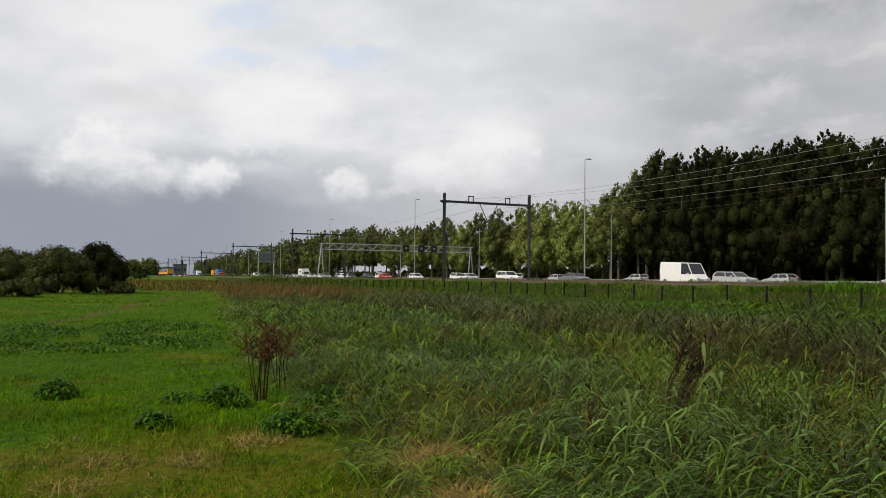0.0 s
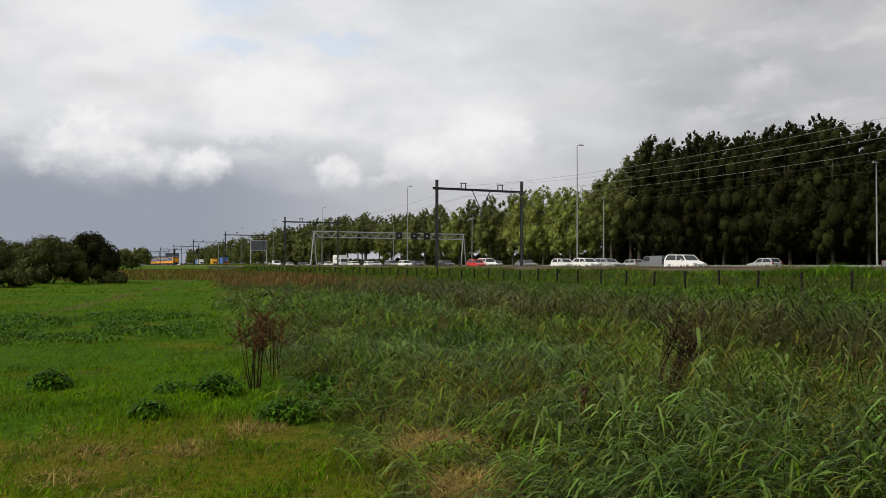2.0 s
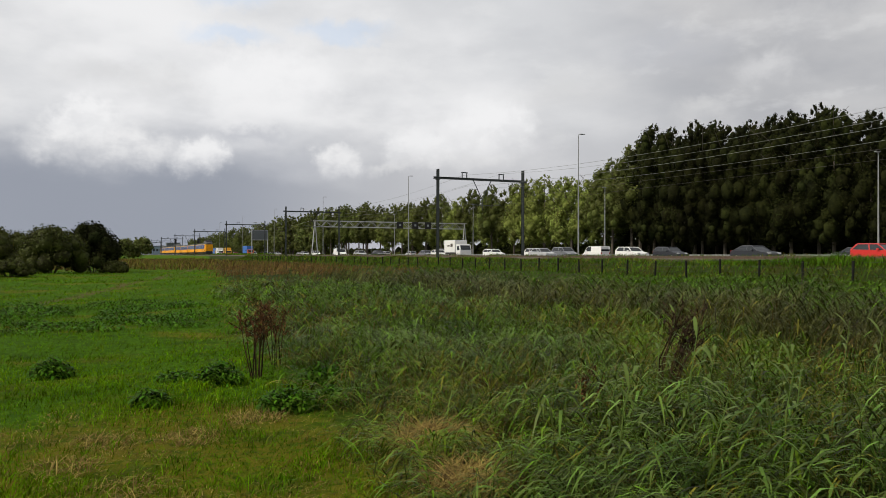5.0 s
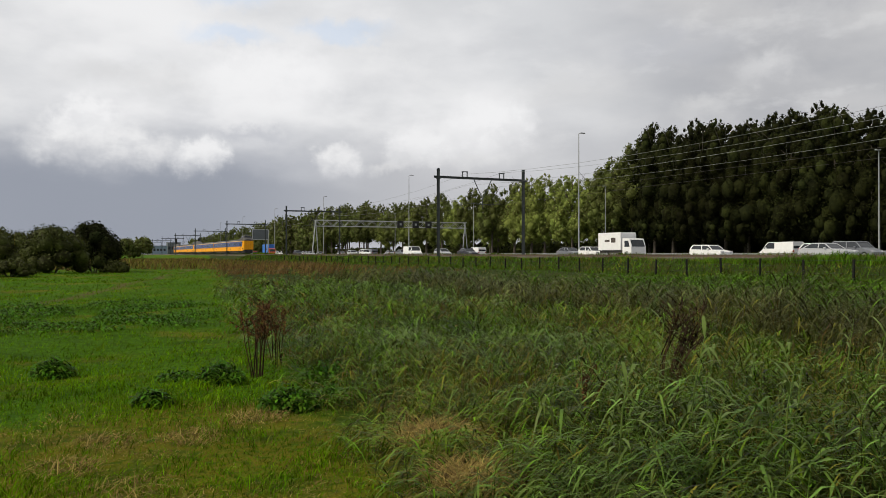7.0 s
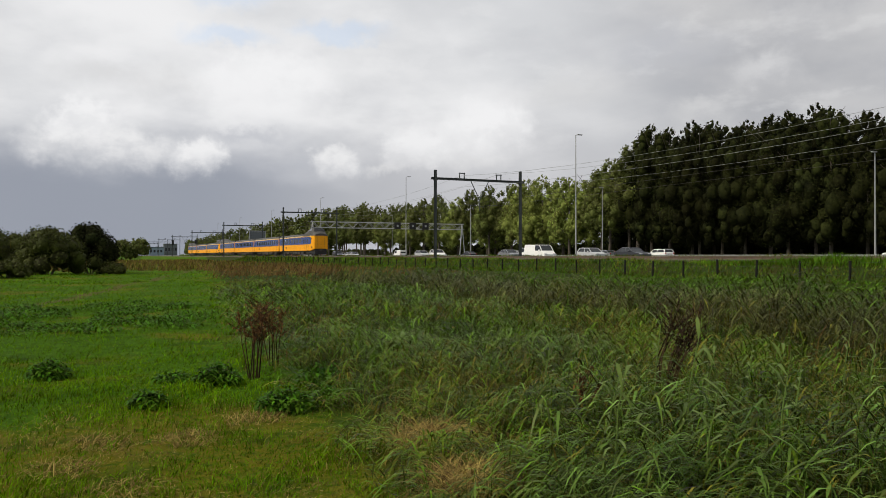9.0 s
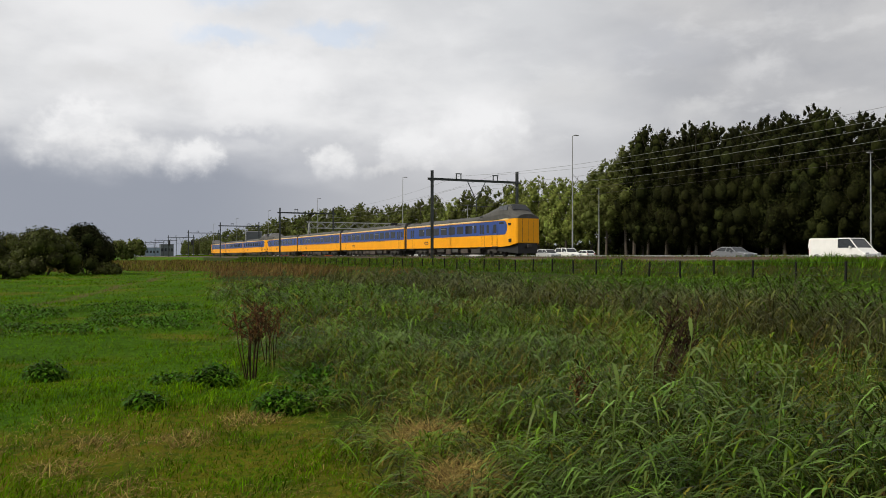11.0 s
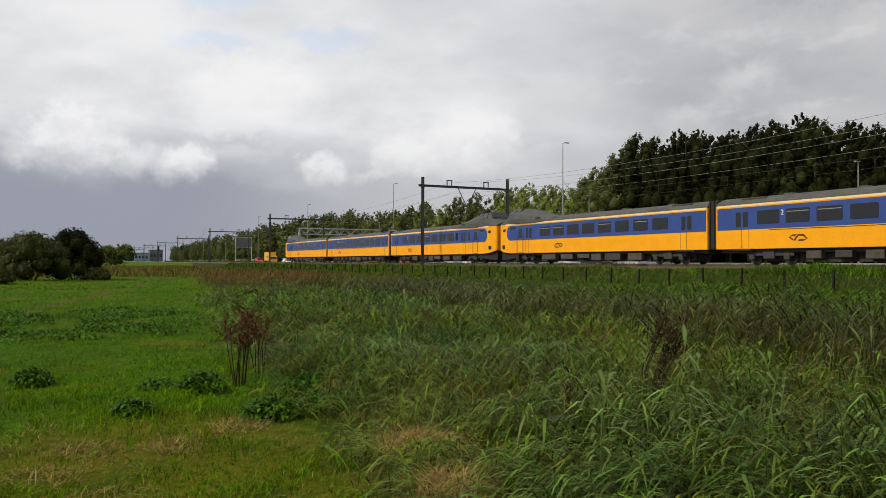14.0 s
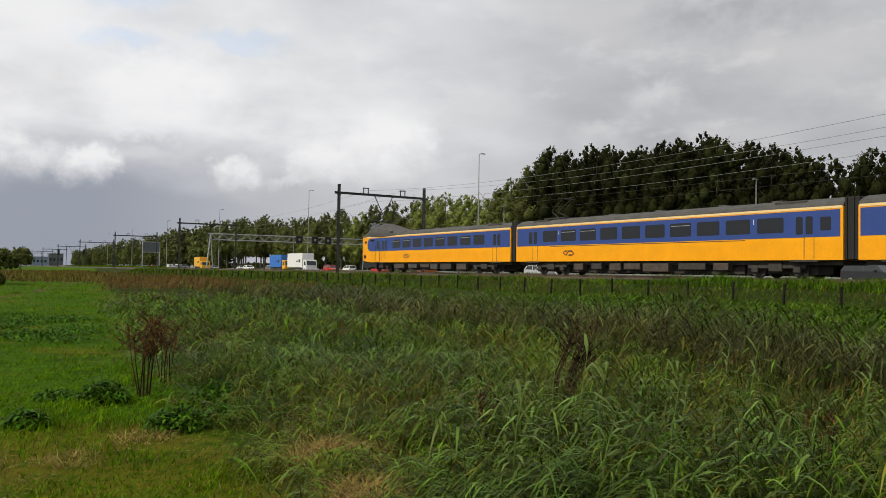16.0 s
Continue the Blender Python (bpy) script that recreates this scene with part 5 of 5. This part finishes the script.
def make_dock(rng, height, spread_, stems, lean, label, name="dock_plant", bushy=1.0, dark=False):
    t = thing(name, label, "weed")
    bm = B()
    P, Dd, Ls, Ws = [], [], [], []
    for i in range(stems):
        a = rng.random() * 6.283
        x0, y0 = 0.06 * math.cos(a), 0.06 * math.sin(a)
        x1, y1 = spread_ * math.cos(a) * rng.random() + lean * 0.91, spread_ * math.sin(a) * rng.random() - lean * 0.41
        h = height * (0.65 + 0.35 * rng.random())
        k1 = (x0 * 1.3 + 0.12 * (x1 - x0) + rng.normal() * 0.03, y0 * 1.3 + 0.12 * (y1 - y0) + rng.normal() * 0.03, h * 0.5)
        tube(bm, (x0, y0, -0.05), k1, 0.009, 5, 0.006)
        tube(bm, k1, (x1, y1, h), 0.006, 5, 0.002)
        for s in range(4 if bushy < 1.5 else 6):
            f = 0.35 + 0.6 * rng.random()
            bx, by, bz = k1[0] + (x1 - k1[0]) * f, k1[1] + (y1 - k1[1]) * f, k1[2] + (h - k1[2]) * f
            b = rng.random() * 6.283
            q = (bx + 0.12 * bushy * math.cos(b), by + 0.12 * bushy * math.sin(b), bz + 0.14)
            tube(bm, (bx, by, bz), q, 0.004, 4, 0.002)
            for w in range(int(7 * bushy)):
                g = rng.random()
                P.append((bx + (q[0] - bx) * g, by + (q[1] - by) * g, bz + (q[2] - bz) * g))
        for w in range(34):
            g = rng.random() ** 0.6
            P.append((k1[0] + (x1 - k1[0]) * g, k1[1] + (y1 - k1[1]) * g, k1[2] + (h - k1[2]) * g))
    part("stalk", bm, M["dock"], t)
    P = np.array(P)
    n = len(P)
    d = rng.normal(size=(n, 3))
    d /= np.linalg.norm(d, axis=1)[:, None]
    big = 1.0 if bushy < 1.5 else 1.05
    v, f = leaves(rng, P, d, big * (0.018 + 0.022 * rng.random(n)), big * (0.012 + 0.012 * rng.random(n)), 0.4 + 0 * P[:, 0])
    tagged(np_mesh("seed_head", v, f, M["seeds_dark" if dark else "seeds"], t), kind="stuff")
    return t


def make_reed(rng, height, n_leaves):
    t = thing("reed_plant", "tall reed stem with broad drooping leaves", "reed", group="reed plants")
    bm = B()
    tube(bm, (0, 0, -0.1), (0.03, -0.015, height * 0.6), 0.006, 5, 0.005)
    tube(bm, (0.03, -0.015, height * 0.6), (0.09, -0.04, height), 0.005, 5, 0.002)
    part("stem", bm, M["reed_plant"], t)
    for i in range(n_leaves):
        f = 0.3 + 0.7 * i / n_leaves
        b = rng.random() * 6.283
        d = np.array([[math.cos(b) * 0.7 + 0.5, math.sin(b) * 0.7 - 0.22, 0.42]])
        d /= np.linalg.norm(d)
        v, fc = leaves(rng, np.array([[0.09 * f ** 2, -0.04 * f ** 2, height * f]]), d, np.array([0.26 + 0.16 * rng.random()]), np.array([0.022 + 0.012 * rng.random()]), np.array([0.35 + 0.5 * rng.random()]))
        np_mesh("leaf", v, fc, M["reed_plant"], t)
    return t


M["seeds_dark"] = leaf_material("blackish dock seeds", (0.045, 0.028, 0.018), (0.020, 0.013, 0.009), 0.8, 0.08, 0.1)
M["seeds"] = leaf_material("dark brown dock seeds", (0.170, 0.075, 0.028), (0.070, 0.034, 0.014), 0.8, 0.1, 0.2)
SWAY = []


def plant_weeds():
    rng = VEG
    for x, y, w, h, n in ((-0.45, 11.3, 0.5, 0.30, 900), (1.45, 9.8, 0.55, 0.30, 1000), (0.56, 8.4, 0.36, 0.20, 600), (1.85, 7.9, 0.6, 0.26, 1100), (2.4, 8.2, 0.4, 0.22, 600), (1.0, 10.3, 0.5, 0.14, 400), (2.65, 9.4, 0.6, 0.36, 900)):
        make_nettle(rng, w, h, n).matrix_basis = pose(x, y, float(ground_z(x, y)))
    # the large patch further out
    for i in range(44):
        y = 17.6 + 9.0 * rng.random()
        x = -2.2 + (2.4 + 0.11 * y) * rng.random()
        make_nettle(rng, 0.6 + 0.9 * rng.random(), 0.10 + 0.14 * rng.random(), 260, 1.35).matrix_basis = pose(x, y, float(ground_z(x, y)))
    for x, y, h, sp, st, lean, lab, bushy in ((1.98, 10.2, 1.02, 0.27, 11, 0.0, "dead reddish brown dock gone to seed in rough grass", 2.0), (5.05, 5.9, 1.15, 0.26, 13, 0.20, "dark brown dock seed spikes among the reeds", 1.3),
                                              (2.5, 11.4, 0.9, 0.5, 6, 0.0, "brown dock stalks in tall grass", 1.6), (3.75, 5.4, 0.62, 0.25, 4, 0.02, "brown dock stalks in tall grass", 0.8), (6.4, 4.0, 0.45, 0.3, 6, 0.05, "brown dock stalks in tall grass", 0.7)):
        d = make_dock(rng, h, sp, st, lean, lab, bushy=bushy, dark="dark" in lab)
        d.matrix_basis = pose(x, y, float(ground_z(x, y)))
        SWAY.append((d, x, y, 1.0))
    kinds = [make_reed(rng, 0.90, 9), make_reed(rng, 0.74, 8), make_reed(rng, 1.0, 10)]
    spots = [(3.05, 4.05), (3.4, 4.6), (3.9, 4.35), (4.3, 4.6), (4.7, 4.1), (4.5, 5.4), (5.2, 4.7), (5.6, 5.4), (5.9, 4.4), (3.7, 5.9), (4.1, 6.6), (6.6, 5.2), (6.3, 3.6), (5.1, 3.3), (7.0, 4.0), (4.0, 3.6), (3.35, 3.55), (5.6, 6.6)]
    for i, (x, y) in enumerate(spots):
        m = pose(x, y, float(ground_z(x, y)), 0, 0, float(rng.uniform(-40, 40)))
        t = kinds[i] if i < 3 else copy_thing(kinds[i % 3], m)
        t.matrix_basis = m
        SWAY.append((t, x, y, 2.6))


plant_weeds()


# ---- bushes, far trees, undergrowth ----
def make_bush(rng, w, h, n, size, mat, label, name="bush"):
    t = thing(name, label, "bush")
    lobes = []
    for i in range(80):
        a, q = rng.random() * 6.283, math.sqrt(rng.random())
        r = min(0.17 * w, 0.30 * h) * (0.6 + 0.7 * rng.random())
        top = h * math.sqrt(max(0.05, 1 - 0.8 * q ** 4)) - r * 0.95
        lobes.append((0.42 * w * q * math.cos(a), 0.42 * w * q * math.sin(a), max(r * 0.5, top * (0.3 + 0.7 * rng.random() ** 0.4)), r))
    v, f = lobe_cores(rng, lobes, 0.66, 1.0, 1)
    v[:, 2] = np.maximum(v[:, 2], 0.02)
    np_mesh("inner_crown", v, f, mat, t)
    v = leaf_cloud(rng, lobes, n, size, 1.0, 0.55)
    v[:, 2] = np.maximum(v[:, 2], 0.05)
    np_mesh("crown", v, np.arange(len(v)).reshape(-1, 4), mat, t)
    bm = B()
    for i in range(7):
        a = rng.random() * 6.283
        tube(bm, (0.1 * math.cos(a), 0.1 * math.sin(a), -0.2), (w * 0.3 * math.cos(a), w * 0.3 * math.sin(a), h * 0.7), 0.06, 5, 0.02)
    part("stem", bm, M["bark"], t)
    return t


def plant_bushes():
    rng = VEG
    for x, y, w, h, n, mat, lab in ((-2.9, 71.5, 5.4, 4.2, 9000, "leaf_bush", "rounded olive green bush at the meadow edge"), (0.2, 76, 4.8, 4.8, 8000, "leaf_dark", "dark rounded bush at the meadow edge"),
                                   (-7.5, 79, 7.0, 4.2, 7000, "leaf_bush", "brownish hedge at the meadow edge"), (-13.0, 81, 8.0, 3.9, 6000, "leaf_bush", "brownish hedge at the meadow edge"),
                                   (1.9, 74, 2.4, 1.2, 1300, "leaf_bush", "low scrub at the meadow edge"), (-5.2, 63.0, 3.4, 1.3, 1600, "leaf_bush", "low scrub at the meadow edge"),
                                   (-7.6, 59.0, 4.0, 1.2, 1600, "leaf_bush", "low scrub at the meadow edge")):
        make_bush(rng, w, h, int(1.5 * n), 0.085, M[mat], lab).matrix_basis = pose(x, y, float(ground_z(x, y)))
    # tall bare shoots over the hedge
    t = thing("hedge_shoots", "thin upright shoots growing out of the hedge", "shrub", pose(-8.5, 77, 0))
    for i in range(40):
        bm = B()
        x, y = float(rng.uniform(-7, 5)), float(rng.uniform(-1, 2))
        tube(bm, (x, y, 1.5), (x + float(rng.normal()) * 0.15, y, 3.2 + 0.7 * float(rng.random())), 0.025, 4, 0.01)
        part("shoot", bm, M["olive"], t)
    for x, y, h, w in ((11.5, 300, 8.0, 6.5), (17.2, 305, 8.6, 8.0)):
        make_bush(rng, w, h, 1500, 0.35, M["leaf_mid"], "dark round tree far across the fields", "far_tree").matrix_basis = pose(x, y, -0.2)
    # dark screen added for the wood's shaded depth; green brush behind the tree row
    n = 7000
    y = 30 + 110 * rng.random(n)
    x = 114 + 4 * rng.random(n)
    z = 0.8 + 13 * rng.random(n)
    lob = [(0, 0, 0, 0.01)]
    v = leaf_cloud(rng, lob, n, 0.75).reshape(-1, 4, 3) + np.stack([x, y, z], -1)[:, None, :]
    tagged(np_mesh("wood_undergrowth", v.reshape(-1, 3), np.arange(4 * n).reshape(-1, 4), M["leaf_dark"]), "added dark leaf screen for the shaded depth of the wood", "undergrowth", kind="stuff")
    # a low belt of dark lobes, added to close the wood's foot as shade
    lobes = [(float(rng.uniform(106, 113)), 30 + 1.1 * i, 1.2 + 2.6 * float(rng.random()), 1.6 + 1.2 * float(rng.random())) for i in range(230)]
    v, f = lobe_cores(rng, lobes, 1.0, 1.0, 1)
    tagged(np_mesh("wood_scrub", v, f, M["leaf_dark"]), "added dark filler for the shade at the foot of the wood", "undergrowth", kind="stuff")
    n = 9000
    y = 138 + 762 * rng.random(n) ** 1.3
    gap = (y > 264) & (y < 280)
    x = 103 + 3 * rng.random(n)
    z = np.where(gap, 0.6 + 1.8 * rng.random(n), 0.8 + 3.2 * rng.random(n) ** 1.6)
    v = leaf_cloud(rng, lob, n, 0.8).reshape(-1, 4, 3) + np.stack([x, y, z], -1)[:, None, :]
    tagged(np_mesh("hedge_undergrowth", v.reshape(-1, 3), np.arange(4 * n).reshape(-1, 4), M["leaf_mid"]), "green hedge and brush behind the roadside trees", "undergrowth", kind="stuff")


plant_bushes()


# ---- roadside and trackside fittings ----
def make_guard_rail(x, y0, y1):
    g = thing("guard_rail", "galvanised steel guard rail beside the motorway", "guard rail", pose(x, 0, ROAD_Z), "guard rails")
    bm = B()
    prof = [(0.0, 0.40), (0.05, 0.43), (0.05, 0.46), (0.0, 0.49), (0.05, 0.52), (0.05, 0.55), (0.0, 0.58), (-0.01, 0.58), (-0.01, 0.40)]
    loft(bm, [[(-px, y, z) for px, z in prof] for y in (y0, y1)])
    part("beam", bm, M["galv"], g)
    bm = B()
    box(bm, 0.012, 0.09, -0.05, 0.05, -0.1, 0.56)
    me = bpy.data.meshes.new("post")
    bm.to_mesh(me)
    bm.free()
    me.materials.append(M["galv"])
    y = max(y0, 0)
    while y < min(y1, 240):
        share("post", me, g, pose(0, y, 0))
        y += 4.0
    return g


for gx in (67.2, 71.0, 86.5):
    make_guard_rail(gx, 45, 900)


def make_sign():
    t = thing("route_sign", "large grey backed road sign with a white border", "road sign", pose(0, 250, 0))
    bm = B()
    box(bm, 46.9, 51.8, -0.03, 0.03, 6.4, 9.4)
    part("panel", bm, M["panel"], t)
    for x0, x1, z0, z1 in ((46.9, 51.8, 9.4, 9.55), (46.9, 51.8, 6.25, 6.4), (46.75, 46.9, 6.25, 9.55), (51.8, 51.95, 6.25, 9.55)):
        bm = B()
        box(bm, x0, x1, -0.05, 0.05, z0, z1)
        part("border", bm, M["gantry"], t)
    for x in (46.85, 51.85):
        bm = B()
        box(bm, x - 0.12, x + 0.12, 0.06, 0.3, 0.5, 9.5)
        part("post", bm, M["gantry"], t)


M["panel"] = material("dull grey sign panel", (0.11, 0.125, 0.135), 0.6, var=0.1)
make_sign()


def make_signal(x, y, h):
    t = thing("railway_signal", "dark railway signal on a post by the track", "railway signal", pose(x, y, 1.0), "railway signals")
    bm = B()
    tube(bm, (0, 0, 0), (0, 0, h), 0.1, 8)
    part("post", bm, M["portal"], t)
    bm = B()
    box(bm, -0.45, 0.45, -0.15, 0.15, h - 1.0, h + 1.2, 0.1)
    part("signal_head", bm, M["black"], t)
    for k in range(3):
        bm = B()
        tube(bm, (0, -0.15, h - 0.6 + 0.7 * k), (0, -0.35, h - 0.6 + 0.7 * k), 0.16, 10)
        part("hood", bm, M["black"], t)


make_signal(34.3, 362, 6.3)
make_signal(45.2, 372, 6.8)


def make_warehouse(x0, x1, y, h, mat, label):
    t = thing("warehouse", label, "building", pose(0, y, 0))
    bm = B()
    box(bm, x0, x1, 0, 30, 0, h)
    part("wall", bm, mat, t)
    bm = B()
    box(bm, x0 - 0.5, x1 + 0.5, -0.5, 30.5, h, h + 0.8)
    part("roof", bm, M["roof"], t)
    n = int((x1 - x0) / 6)
    for i in range(n):
        bm = B()
        box(bm, x0 + 6 * i + 1.2, x0 + 6 * i + 4.8, -0.15, 0.0, h * 0.45, h * 0.7)
        part("window", bm, M["car_glass"], t)


M["bluewall"] = material("blue grey cladding", (0.20, 0.26, 0.34), 0.6, var=0.1)
make_warehouse(106, 132, 1560, 17, M["bluewall"], "low blue grey warehouse far away")
make_warehouse(136, 160, 1600, 24, M["panel"], "grey office block far away")
make_warehouse(52, 90, 1700, 12, M["panel"], "low grey building far away")


# road markings and sleepers
def make_markings():
    for x in (55.2, 66.0, 72.0, 84.3):
        bm = B()
        box(bm, x - 0.1, x + 0.1, -60, 900, ROAD_Z + 0.002, ROAD_Z + 0.008)
        tagged(part("edge_line", bm, M["white"]), "white painted line on the motorway", "road marking", "road markings", "structure")


make_markings()


def make_sleepers():
    bm = B()
    box(bm, -1.3, 1.3, -0.13, 0.13, -0.2, 0.0, 0.02)
    me = bpy.data.meshes.new("sleeper")
    bm.to_mesh(me)
    bm.free()
    me.materials.append(M["concrete"])
    for x in (TRACK_NEAR, TRACK_FAR):
        t = thing("track_sleepers", "grey concrete sleepers under the rails", "sleepers", pose(x, 0, RAIL - 0.16))
        for i in range(150):
            share("sleeper", me, t, pose(0, 10 + 0.6 * i, 0))


M["concrete"] = material("stained concrete", (0.32, 0.30, 0.27), 0.9, var=0.3, scale=4.0)
make_sleepers()


# ---- end of things ----


def motions():
    # the train brakes gently
    for car, place, turn in TRAIN:
        walk(car, [(t, pose(TRACK_NEAR, HEAD0 - SPEED * t + 0.25 + 0.09 * (t - 12.0) ** 2 + HALF + PITCH * place + (1.0 if place > 3 else 0.0), RAIL, 0, 0, turn)) for t in range(17)])
    for k, (plant, x, y, deg) in enumerate(SWAY):
        base = plant.matrix_basis.copy()
        rows = []
        for i in range(21):
            g = math.sin(i * 1.9 + k * 0.7) * 0.6 + math.sin(i * 0.83 + k * 1.9) * 0.4
            rows.append((i * 0.8, base @ pose(0, 0, 0, deg * 0.3 * g, deg * (0.4 + g), 0)))
        walk(plant, rows)
    for car, lane, y0, v in ROAD:
        walk(car, [(t, pose(lane, y0 + v * t, ROAD_Z, 0, 0, 0 if v < 0 else 180)) for t in (0.0, 16.0)])


motions()
